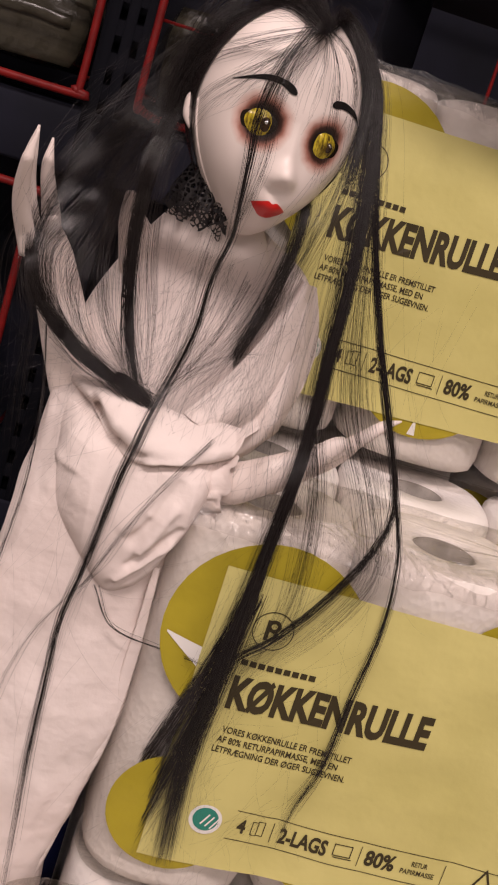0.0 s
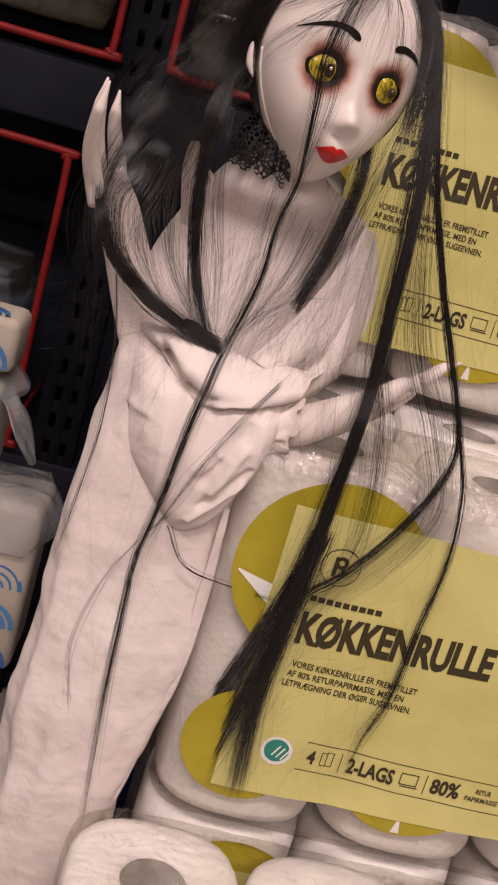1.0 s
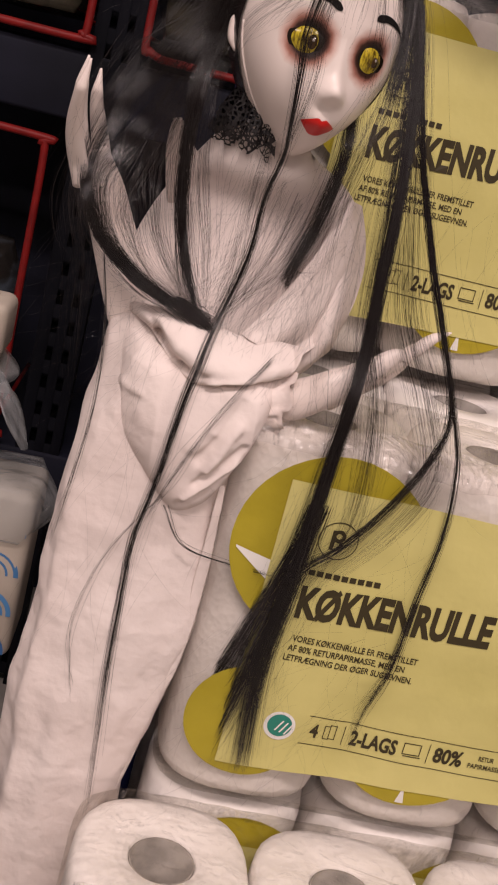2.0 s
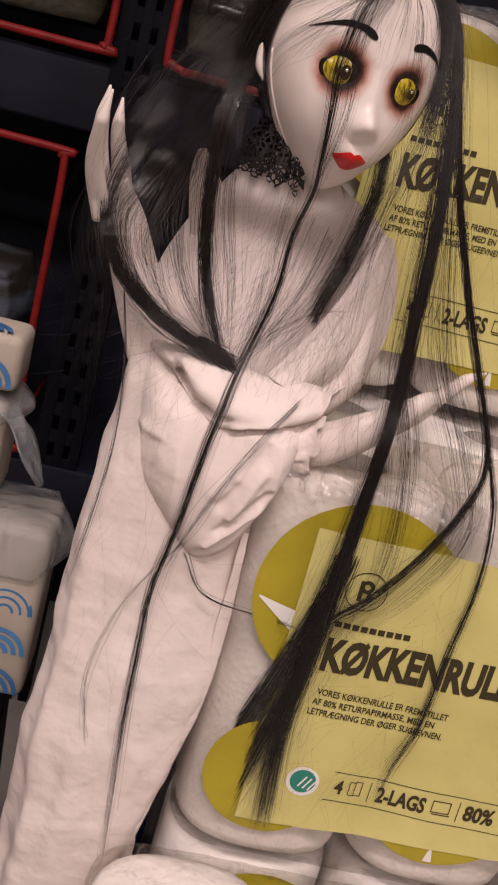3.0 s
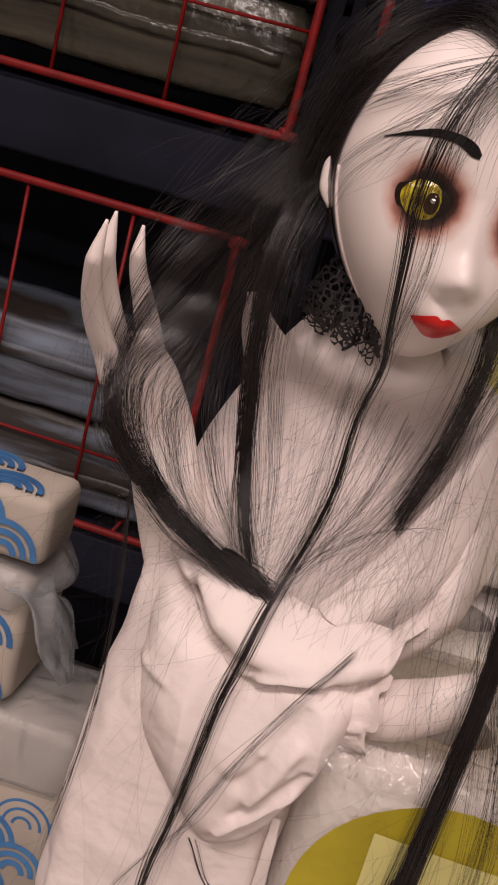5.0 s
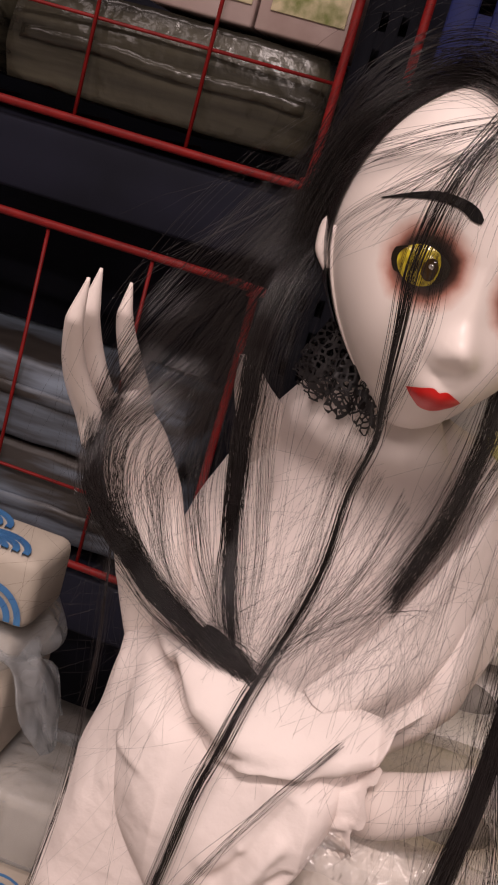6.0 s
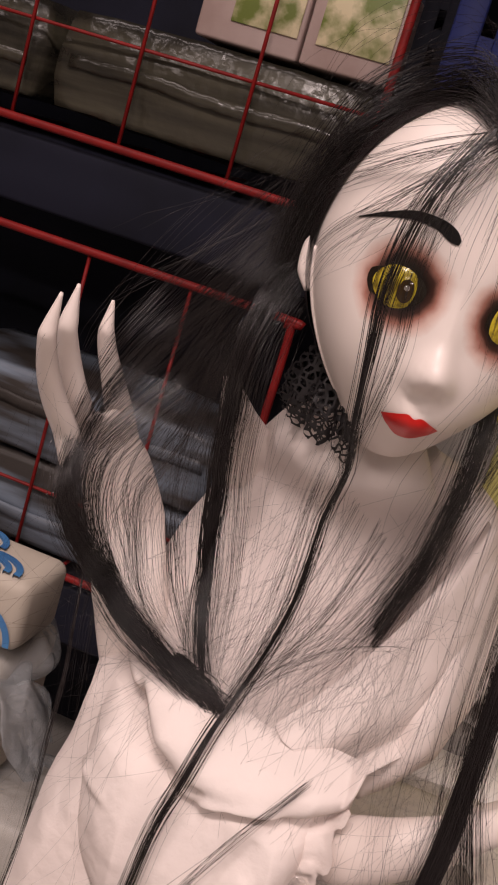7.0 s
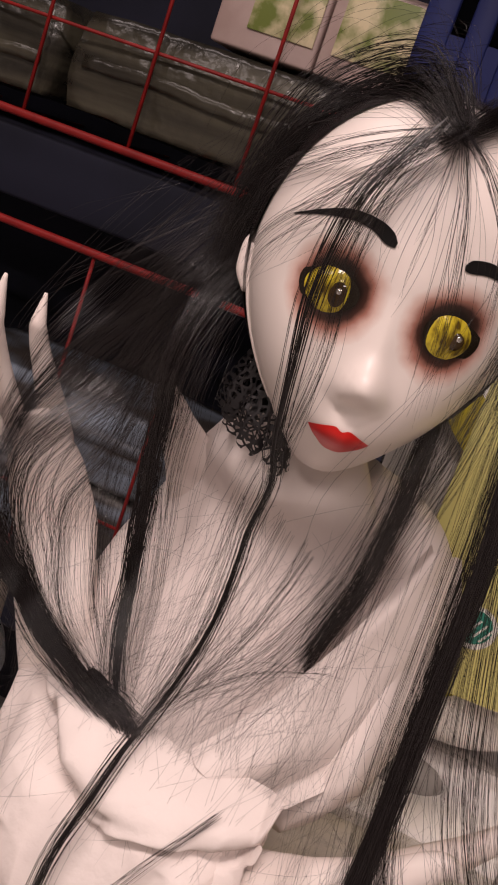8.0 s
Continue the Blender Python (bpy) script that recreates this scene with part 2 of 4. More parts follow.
def smooth_path(pts, m):
    """m points along a Catmull-Rom curve through pts."""
    p = np.array(pts, float)
    p = np.vstack([2 * p[0] - p[1], p, 2 * p[-1] - p[-2]])
    s = np.linspace(0, len(pts) - 1 - 1e-6, m)
    i = s.astype(int)
    f = (s - i)[:, None]
    a, b, c, d = p[i], p[i + 1], p[i + 2], p[i + 3]
    return 0.5 * (2 * b + (c - a) * f + (2 * a - 5 * b + 4 * c - d) * f ** 2 + (3 * b - a - 3 * c + d) * f ** 3)


# ridges (+) and creases (-) of the draped sleeve: x, z to x, z, half-width, height
FOLDS = (
        (-0.1387, 1.0458, -0.1294, 1.0319, 0.004, -0.009), (-0.1294, 1.0319, -0.1137, 1.0208, 0.0045, -0.0135), (-0.1294, 1.0477, -0.1035, 1.0319, 0.0072, 0.005),
        (-0.1035, 1.0319, -0.0822, 1.0282, 0.0056, 0.003), (-0.1137, 1.0199, -0.1026, 1.0217, 0.003, -0.0075), (-0.0775, 1.018, -0.0896, 0.9967, 0.0035, 0.006),
        (-0.0785, 1.0125, -0.0942, 0.9782, 0.0035, -0.006), (-0.0775, 1.0013, -0.0887, 0.9745, 0.0035, 0.0067), (-0.0979, 1.0189, -0.0757, 1.0264, 0.003, 0.006),
        (-0.0887, 1.0189, -0.0701, 1.0217, 0.0025, -0.0053), (-0.0998, 0.9837, -0.0812, 0.9995, 0.004, 0.0045), (-0.1475, 0.9985, -0.134, 1.003, 0.003, 0.0045),
        (-0.072, 0.9885, -0.092, 0.962, 0.003, -0.006), (-0.074, 0.979, -0.096, 0.952, 0.0032, 0.006), (-0.0765, 0.97, -0.098, 0.944, 0.003, -0.005))


def creases(x, z):
    d = 0.0
    for x0, z0, x1, z1, w, h in FOLDS:
        t = max(0.0, min(1.0, ((x - x0) * (x1 - x0) + (z - z0) * (z1 - z0)) / ((x1 - x0) ** 2 + (z1 - z0) ** 2)))
        e = math.hypot(x - x0 - t * (x1 - x0), z - z0 - t * (z1 - z0)) / w
        if e < 3:
            d += h * math.exp(-e * e)
    return d


class Build:
    """Collects vertices and faces of one mesh with several materials."""

    def __init__(self):
        self.v, self.f, self.s = [], [], []

    def grid(self, rows, slot, wrap=False, cap0=False, cap1=False):
        base, n = len(self.v), len(rows[0])
        for r in rows:
            self.v.extend(tuple(q) for q in r)
        for i in range(len(rows) - 1):
            for j in range(n if wrap else n - 1):
                k = (j + 1) % n
                self.f.append((base + i * n + j, base + i * n + k, base + (i + 1) * n + k, base + (i + 1) * n + j))
                self.s.append(slot)
        if cap0:
            self.f.append(tuple(base + j for j in reversed(range(n))))
            self.s.append(slot)
        if cap1:
            self.f.append(tuple(base + (len(rows) - 1) * n + j for j in range(n)))
            self.s.append(slot)

    def tube(self, pts, radii, slot, sides=12, m=None, flat=1.0, lump=0.0, sag=0.0):
        """A round limb along pts; flat squeezes it in depth, lump wrinkles it."""
        m = m or len(pts) * 4
        path = smooth_path(pts, m)
        rad = np.interp(np.linspace(0, 1, m), np.linspace(0, 1, len(radii)), radii)
        tan = np.gradient(path, axis=0)
        tan /= np.linalg.norm(tan, axis=1)[:, None]
        rows = []
        for i in range(m):
            t = Vector(tan[i])
            side = t.cross(Vector((0, 1, 0)))
            side.normalize()
            deep = side.cross(t)
            row = []
            for j in range(sides):
                a = 2 * math.pi * j / sides
                r = rad[i]
                p = Vector(path[i]) + side * (math.cos(a) * r) + deep * (math.sin(a) * r * flat)
                if lump:
                    q = noise.noise(p * 30) * 0.7 + noise.noise(p * 62 + Vector((3, 1, 2))) * 0.3
                    p += (p - Vector(path[i])).normalized() * (lump * q)
                    if p.y < path[i][1]:
                        p.y -= creases(p.x, p.z)
                row.append(p)
            rows.append(row)
        self.grid(rows, slot, True, True, True)

    def hair(self, pts, n, spread, slot, thick=0.00022, m=22, fray=0.0042, trim=0.12, seed=1):
        """A lock of n fibres along pts; spread: its half-width along the way."""
        rng = np.random.default_rng(seed)
        n, thick = int(n * 1.6), thick * 0.62
        guide = smooth_path(pts, m)
        s = np.linspace(0, 1, m)
        spr = np.interp(s, np.linspace(0, 1, len(spread)), spread)
        wisps = max(2, n // 4)
        n += wisps
        clumps = rng.normal(0, 0.42, (max(4, n // 8), 3))
        off = (clumps[rng.integers(0, len(clumps), n)] + rng.normal(0, 0.15, (n, 3))) * (1, 0.6, 1)
        off[-wisps:] *= 2.3
        ph, fq = rng.uniform(0, 6.28, (n, 3)), rng.uniform(1, 4.5, (n, 3))
        p = guide[None] + off[:, None] * spr[None, :, None]
        p += fray * np.sin(ph[:, None] + fq[:, None] * s[None, :, None] * 2) * (0.2 + s)[None, :, None] * rng.uniform(0, 1, (n, 1, 1)) ** 2
        ends = 1 - trim * rng.uniform(0, 1, n) ** 1.5
        q = ends[:, None] * (m - 1) * s[None]
        i = np.minimum(q.astype(int), m - 2)
        f = (q - i)[..., None]
        rows = np.arange(n)[:, None]
        p = p[rows, i] * (1 - f) + p[rows, i + 1] * f
        thin = rng.uniform(0.55, 1.15, n) * thick
        thin[-wisps:] = np.minimum(thin[-wisps:], 0.000045)
        self.fibres(p, thin, slot)

    def fibres(self, p, thick, slot):
        n, m, _ = p.shape
        # keep the fibres outside the head
        c = p - np.array(HEAD_C)
        u, v, w = c @ np.array(HEAD_R), c @ np.array(HEAD_U), c @ np.array(HEAD_F)
        nv = 1 - 0.30 * np.clip(-(v - 0.004) / 0.058, 0, 2) ** 1.5
        front = np.where(w > 0, HD + 0.0035, HB)
        k = np.sqrt((u / (HA * np.maximum(nv, 0.3))) ** 2 + ((v - HV) / HH) ** 2 + (w / front) ** 2)
        push = np.where((k < 1.03) & (v > -0.052), 1.03 / np.maximum(k, 0.2), 1.0)
        c2 = np.stack([u * push, (v - HV) * push + HV, w * push], -1)
        p = np.array(HEAD_C) + c2[..., :1] * np.array(HEAD_R) + c2[..., 1:2] * np.array(HEAD_U) + c2[..., 2:] * np.array(HEAD_F)
        tan = np.gradient(p, axis=1)
        tan /= np.linalg.norm(tan, axis=2)[..., None] + 1e-12
        a = np.cross(tan, np.array([0.2, 1.0, 0.1]))
        a /= np.linalg.norm(a, axis=2)[..., None] + 1e-12
        b = np.cross(tan, a)
        taper = np.interp(np.linspace(0, 1, m), [0, 0.8, 1], [1, 1, 0.35])
        r = (np.asarray(thick)[:, None] * taper[None])[..., None]
        ring = np.stack([p + r * (math.cos(x) * a + math.sin(x) * b) for x in (0, 2.094, 4.189)], 2)
        base = len(self.v)
        self.v.extend(map(tuple, ring.reshape(-1, 3).tolist()))
        i = (np.arange(n)[:, None, None] * m + np.arange(m - 1)[None, :, None]) * 3 + base
        j = np.arange(3)[None, None]
        k = (j + 1) % 3
        quads = np.stack([i + j, i + k, i + 3 + k, i + 3 + j], -1).reshape(-1, 4)
        self.f.extend(map(tuple, quads.tolist()))
        self.s.extend([slot] * len(quads))


# ---- the room ----
def slab(name, x0, x1, y0, y1, z0, z1, mat, label):
    ob = part(name, box_bm(x0, x1, y0, y1, z0, z1), mat, None, smooth=False)
    return tagged(ob, label, name.split("_")[0], kind="structure")


slab("floor", -4, 4, -4.5, 3.2, -0.1, 0.0, FLOOR, "worn grey shop floor tiles")
slab("ceiling", -4, 4, -4.5, 3.2, 3.2, 3.3, CEIL, "plain pale shop ceiling boards")
slab("wall_north", -4.1, 4.1, 3.2, 3.3, -0.1, 3.3, WALL, "plain grey painted back wall of the shop")
slab("wall_south", -4.1, 4.1, -4.6, -4.5, -0.1, 3.3, WALL, "plain grey painted wall of the shop")
slab("wall_west", -4.1, -4, -4.5, 3.2, 0.0, 3.2, WALL, "plain grey painted side wall of the shop")
slab("wall_east", 4, 4.1, -4.5, 3.2, 0.0, 3.2, WALL, "plain grey painted side wall of the shop")


# ---- kitchen roll packs ----
PACK_W, PACK_D, PACK_H, ROLL_R = 0.46, 0.115, 0.265, 0.0565


def roll_mesh():
    """A paper roll with a soft rim and a core hole."""
    prof = [(0.021, 0.006), (0.021, 0.252), (0.0225, 0.2545), (0.046, 0.2565), (0.0525, 0.2545), (0.0555, 0.250), (0.0565, 0.240),
            (0.0568, 0.13), (0.0565, 0.012), (0.0550, 0.005), (0.050, 0.002), (0.0225, 0.002)]
    n, verts, faces = 40, [], []
    for i in range(n):
        a = 2 * math.pi * i / n
        for r, z in prof:
            square = (abs(math.cos(a)) ** 2.9 + abs(math.sin(a)) ** 2.9) ** (-1 / 2.9)
            k = r * (1 + (square - 1) * min(1.0, max(0.0, (r - 0.028) / 0.02))) + 0.0006 * math.sin(3 * a + z * 40) * (r > 0.05)
            verts.append((k * math.cos(a), k * math.sin(a), z))
    m = len(prof)
    for i in range(n):
        for j in range(m):
            k, l = (i + 1) % n, (j + 1) % m
            faces.append((i * m + j, k * m + j, k * m + l, i * m + l))
    return verts, faces


def core_mesh():
    n, verts, faces = 24, [], []
    for i in range(n):
        a = 2 * math.pi * i / n
        for r, z in ((0.0208, 0.004), (0.0208, 0.2525), (0.0196, 0.2525), (0.0196, 0.004)):
            verts.append((r * math.cos(a), r * math.sin(a), z))
    for i in range(n):
        for j in range(4):
            k, l = (i + 1) % n, (j + 1) % 4
            faces.append((i * 4 + j, k * 4 + j, k * 4 + l, i * 4 + l))
    return verts, faces


def sheet_y(x, z):
    """How far the printed front of a pack stands out, with its ripples."""
    bulge = 0.0022 * abs(math.cos(math.pi * x / 0.115 + math.pi / 2)) ** 0.6
    drop = 0.010 * max(0.0, (0.035 - z) / 0.035) ** 2 + 0.012 * max(0.0, (z - 0.238) / 0.027) ** 2
    q = Vector((x * 18, 0.3, z * 12))
    return -0.0012 - bulge + drop + 0.0011 * noise.noise(q) + 0.0006 * noise.noise(q * 2.7)


def conform(verts, lift):
    return [(x, sheet_y(x, z) - lift, z) for x, z in verts]


def area_mesh(outline_rows):
    """Grid of (x, z) rows."""
    n = len(outline_rows[0])
    verts = [p for r in outline_rows for p in r]
    faces = [(i * n + j, i * n + j + 1, (i + 1) * n + j + 1, (i + 1) * n + j) for i in range(len(outline_rows) - 1) for j in range(n - 1)]
    return verts, faces


def rect_rows(x0, x1, z0, z1, nx, nz, slant0=0.0, slant1=0.0):
    return [[(x0 + (x1 - x0) * i / nx, z0 + (z1 - z0) * j / nz + (slant0 + (slant1 - slant0) * j / nz) * (i / nx - 0.5)) for i in range(nx + 1)] for j in range(nz + 1)]


def disc_rows(cx, cz, r0, r1, n=40, k=6, a0=0.0, a1=2 * math.pi):
    return [[(cx + (r0 + (r1 - r0) * j / k) * math.cos(a0 + (a1 - a0) * i / n), cz + (r0 + (r1 - r0) * j / k) * math.sin(a0 + (a1 - a0) * i / n)) for i in range(n + 1)] for j in range(k + 1)]


def printed(name, rows_list, lift, mat, parent, label="", clip=None):
    verts, faces = [], []
    for rows in rows_list:
        v, f = area_mesh(rows)
        b = len(verts)
        if clip:
            v = [clip(*p) for p in v]
        verts += v
        faces += [tuple(b + q for q in g) for g in f]
    return link_mesh(name, conform(verts, lift), faces, [mat], parent, label)


def lettering(name, text, x, z, size, width, lift, mat, parent, tilt=0.0, bold=0.0):
    """Text in the built-in font, fitted to a width, laid on the pack's front."""
    cu = bpy.data.curves.new(name, "FONT")
    cu.body, cu.size, cu.offset, cu.resolution_u = text, 1.0, bold, 3
    tmp = bpy.data.objects.new(name, cu)
    scene.collection.objects.link(tmp)
    bpy.context.view_layer.update()
    me = tmp.evaluated_get(bpy.context.evaluated_depsgraph_get()).to_mesh()
    co = [v.co.copy() for v in me.vertices]
    fs = [tuple(p.vertices) for p in me.polygons]
    bpy.data.objects.remove(tmp)
    bpy.data.curves.remove(cu)
    x0, x1 = min(c.x for c in co), max(c.x for c in co)
    cap = 0.70
    verts = []
    for c in co:
        px = (c.x - x0) / (x1 - x0) * width
        verts.append((x + px, z + c.y / cap * size + px * math.tan(radians(tilt))))
    return link_mesh(name, conform(verts, lift), fs, [mat], parent, smooth=False)


def wrap_mesh():
    """The clear film hull of a pack: hugging the front and back, loose on top."""
    x0, x1, y0, y1, r = -0.001, PACK_W + 0.001, -0.0006, PACK_D + 0.001, 0.03
    ring = []
    for cx, cy, a0 in ((x1 - r, y1 - r, 0), (x0 + r, y1 - r, 90), (x0 + r, y0 + r, 180), (x1 - r, y0 + r, 270)):
        for k in range(7):
            a = radians(a0 + 15 * k)
            ring.append((cx + r * math.cos(a), cy + r * math.sin(a)))
    dense = []
    for i, p in enumerate(ring):
        q = ring[(i + 1) % len(ring)]
        n = max(1, int(math.dist(p, q) / 0.0125))
        dense += [(p[0] + (q[0] - p[0]) * k / n, p[1] + (q[1] - p[1]) * k / n) for k in range(n)]
    levels = [(0.0, 0.80), (0.001, 0.93), (0.008, 0.985), (0.02, 1.0)] + [(0.02 + 0.0115 * i, 1.0) for i in range(1, 20)] + [(0.247, 0.99), (0.256, 0.96), (0.2600, 0.90), (0.2610, 0.6), (0.2605, 0.3), (0.2605, 0.02)]
    cx, cy = PACK_W / 2, PACK_D / 2
    verts, faces, n = [], [], len(dense)
    for z, s in levels:
        for x, y in dense:
            q = Vector((x * 30, y * 30, z * 14))
            w = 0.0012 * noise.noise(q)
            sx = 1 - (1 - s) * 0.24 * (1 if s > 0.55 else 1 + (0.55 - s) * 6)
            px = cx + (x - cx) * sx
            py = cy + (y - cy) * s
            if s >= 0.98 and y < cy:
                py = min(py + w, sheet_y(min(max(px, 0), PACK_W), min(z, 0.238)) + 0.0011 if 0.03 < px < PACK_W - 0.03 else py)
            verts.append((px, py, z + (0.0022 * noise.noise(Vector((x * 45, y * 60 * s, 1))) + 0.001 if z > 0.258 else 0)))
    for i in range(len(levels) - 1):
        for j in range(n):
            k = (j + 1) % n
            faces.append((i * n + j, i * n + k, (i + 1) * n + k, (i + 1) * n + j))
    return verts, faces


def kitchen_roll_pack(wrapped=True):
    """One pack of four rolls in a row, in a printed clear wrapper."""
    pack = new("kitchen_roll_pack")
    tagged(pack, "four-roll kitchen paper pack in clear wrap with yellow label" if wrapped else "four-roll kitchen paper pack with pale yellow label", "paper pack", "stacked kitchen roll packs")
    rv, rf = roll_mesh()
    cv, cf = core_mesh()
    first = link_mesh("paper_roll", rv, rf, [PAPER], pack, "white embossed paper roll")
    core = link_mesh("core", cv, cf, [CARD], first, "grey cardboard core")
    rolls = [first]
    for i in range(1, 4):
        r = new("paper_roll", first.data)
        r.parent = pack
        r["label"] = "white embossed paper roll"
        c = new("core", core.data)
        c.parent = r
        c["label"] = "grey cardboard core"
        rolls.append(r)
    for i, r in enumerate(rolls):
        r.location = (0.0575 + 0.115 * i, 0.0575, 0.001)
        r.rotation_euler = (0, 0, math.pi / 2 * i)
    if wrapped:
        wv, wf = wrap_mesh()
        link_mesh("wrapper", wv, wf, [FILM], pack, "crinkled clear plastic wrap")
    if wrapped:
        # loose crinkled film along the upper front edge
        rows = []
        for q in range(9):
            f = q / 8
            row = []
            for i in range(90):
                x = 0.006 + (PACK_W - 0.012) * i / 89
                w = noise.noise(Vector((x * 60, f * 3, 2.0))) * 0.0022 + noise.noise(Vector((x * 150, f * 7, 5.0))) * 0.0012
                row.append((x, 0.0120 - 0.0125 * math.sin(math.pi * 0.55 * f) + w * 0.6 + 0.004 * (1 - f), 0.2630 - 0.0165 * f + 0.003 * noise.noise(Vector((x * 22, 1.0, 0.3))) + w))
            rows.append(row)
        v, f = area_mesh(rows)
        link_mesh("film_edge", v, f, [FILM_EDGE], pack, "loose crinkled film edge")
    # printing on the front
    lab = printed("label", [rect_rows(0.037, 0.417, 0.038, 0.231, 60, 30, 0.012, 0.0)], 0.0014, YELLOW, pack, "pale yellow printed label")
    for cx, cz, r in ((0.071, 0.190, 0.061), (0.235, 0.190, 0.060), (0.400, 0.190, 0.055), (0.050, 0.064, 0.040), (0.162, 0.077, 0.053), (0.285, 0.077, 0.053)):
        printed("disc", [disc_rows(cx, cz, 0.0, r)], 0.0006, MUSTARD, pack, "mustard yellow printed disc")
    star = [[(0.0145 + 0.023 * i / 14, 0.1828 - 0.0053 * i / 14 - (0.0013 + 0.0122 * i / 14) * q / 8) for i in range(15)] for q in range(9)]
    printed("star_notch", [star], 0.0011, WHITE_PRINT, pack)
    printed("star_notch", [[[(0.160, 0.026), (0.166, 0.026)], [(0.1625, 0.038), (0.1635, 0.038)]]], 0.0009, WHITE_PRINT, pack)
    up = 0.0019
    lettering("title", "KØKKENRULLE", 0.0605, 0.1445, 0.0205, 0.1240, up, INK, lab, 2.6, 0.045)
    for k, (line, wd) in enumerate((("VORES KØKKENRULLE ER FREMSTILLET", 0.081), ("AF 80% RETURPAPIRMASSE, MED EN", 0.0755), ("LETPRÆGNING DER ØGER SUGEEVNEN.", 0.0835))):
        lettering("small_print", line, 0.0635 - 0.0012 * k, 0.1275 - 0.0068 * k, 0.0042, wd, up, INK, lab, 0.4, 0.016)
    lettering("figure", "4", 0.0915, 0.0625, 0.0095, 0.0055, up, INK, lab, 0, 0.03)
    lettering("lettering", "2-LAGS", 0.1185, 0.0620, 0.0105, 0.031, up, INK, lab, 0, 0.035)
    lettering("lettering", "80%", 0.1745, 0.0625, 0.0105, 0.0195, up, INK, lab, 0, 0.035)
    lettering("lettering", "RETUR", 0.2045, 0.0690, 0.0035, 0.0105, up, INK, lab, 0, 0.016)
    lettering("lettering", "PAPIRMASSE", 0.1985, 0.0630, 0.0035, 0.0225, up, INK, lab, 0, 0.016)
    for z, x0, x1 in ((0.0775, 0.089, 0.400), (0.0565, 0.086, 0.400)):
        printed("rule", [rect_rows(x0, x1, z, z + 0.0005, 60, 1)], up, INK, lab)
    for x in (0.1135, 0.1705, 0.2260):
        printed("divider", [rect_rows(x, x + 0.0005, 0.0600, 0.0745, 1, 4)], up, INK, lab)
    frame_icon = lambda x0, x1, z0, z1, t: [rect_rows(x0, x1, z0, z0 + t, 4, 1), rect_rows(x0, x1, z1 - t, z1, 4, 1), rect_rows(x0, x0 + t, z0, z1, 1, 4), rect_rows(x1 - t, x1, z0, z1, 1, 4)]
    printed("roll_icon", frame_icon(0.1005, 0.1045, 0.0625, 0.0725, 0.0005) + frame_icon(0.1040, 0.1085, 0.0630, 0.0735, 0.0005), up, INK, lab)
    printed("sheet_icon", frame_icon(0.1535, 0.1655, 0.0640, 0.0725, 0.0006) + [rect_rows(0.1545, 0.1665, 0.0625, 0.0632, 4, 1)], up, INK, lab)
    # maker's mark: a ring with a plain block, and a short row of bars
    printed("mark_ring", [disc_rows(0.0735, 0.199, 0.0118, 0.0124, 40, 1)], up, INK, lab)
    printed("mark_block", [rect_rows(0.0690, 0.0716, 0.1925, 0.2055, 1, 4), disc_rows(0.0735, 0.2020, 0.0018, 0.0042, 20, 1), rect_rows(0.0745, 0.0772, 0.1925, 0.1985, 1, 3)], up, INK, lab)
    for i in range(9):
        printed("mark_bar", [rect_rows(0.0615 + 0.0052 * i, 0.0655 + 0.0052 * i, 0.1735, 0.1772, 2, 1)], up, INK, lab)
    # eco mark
    printed("eco_mark", [disc_rows(0.0712, 0.0670, 0.0, 0.0103, 32, 3)], up, WHITE_PRINT, lab, "round green and white mark")
    printed("eco_sign", [disc_rows(0.0712, 0.0675, 0.0, 0.0080, 32, 3)], up + 0.0003, GREEN_PRINT, lab)
    streaks = [[[(0.0712 - 0.003 + 0.0032 * k + 0.0045 * q, 0.0640 - 0.001 * k + 0.008 * q), (0.0712 - 0.002 + 0.0032 * k + 0.0045 * q, 0.0636 - 0.001 * k + 0.008 * q)] for q in (0, 0.5, 0.95)] for k in range(3)]
    printed("eco_streak", streaks, up + 0.0006, WHITE_PRINT, lab)
    tri = [[(0.243, 0.060), (0.2455, 0.062)], [(0.252, 0.080), (0.252, 0.0765)], [(0.261, 0.060), (0.2585, 0.062)], [(0.243, 0.060), (0.2455, 0.062)]]
    printed("recycling_sign", [tri], up, INK, lab)
    return pack


pack = kitchen_roll_pack()
pack.matrix_basis = pose(-0.072, 0.0, 0.735)
rear_pack = kitchen_roll_pack(False)
rear_pack.matrix_basis = pose(-0.070, 0.119, 0.735)
WRAPPED = ((0.392, 0.002), (-0.079, 0.176), (0.386, 0.177), (-0.115, -0.109), (0.350, -0.107), (-0.116, -0.110), (0.349, -0.108))
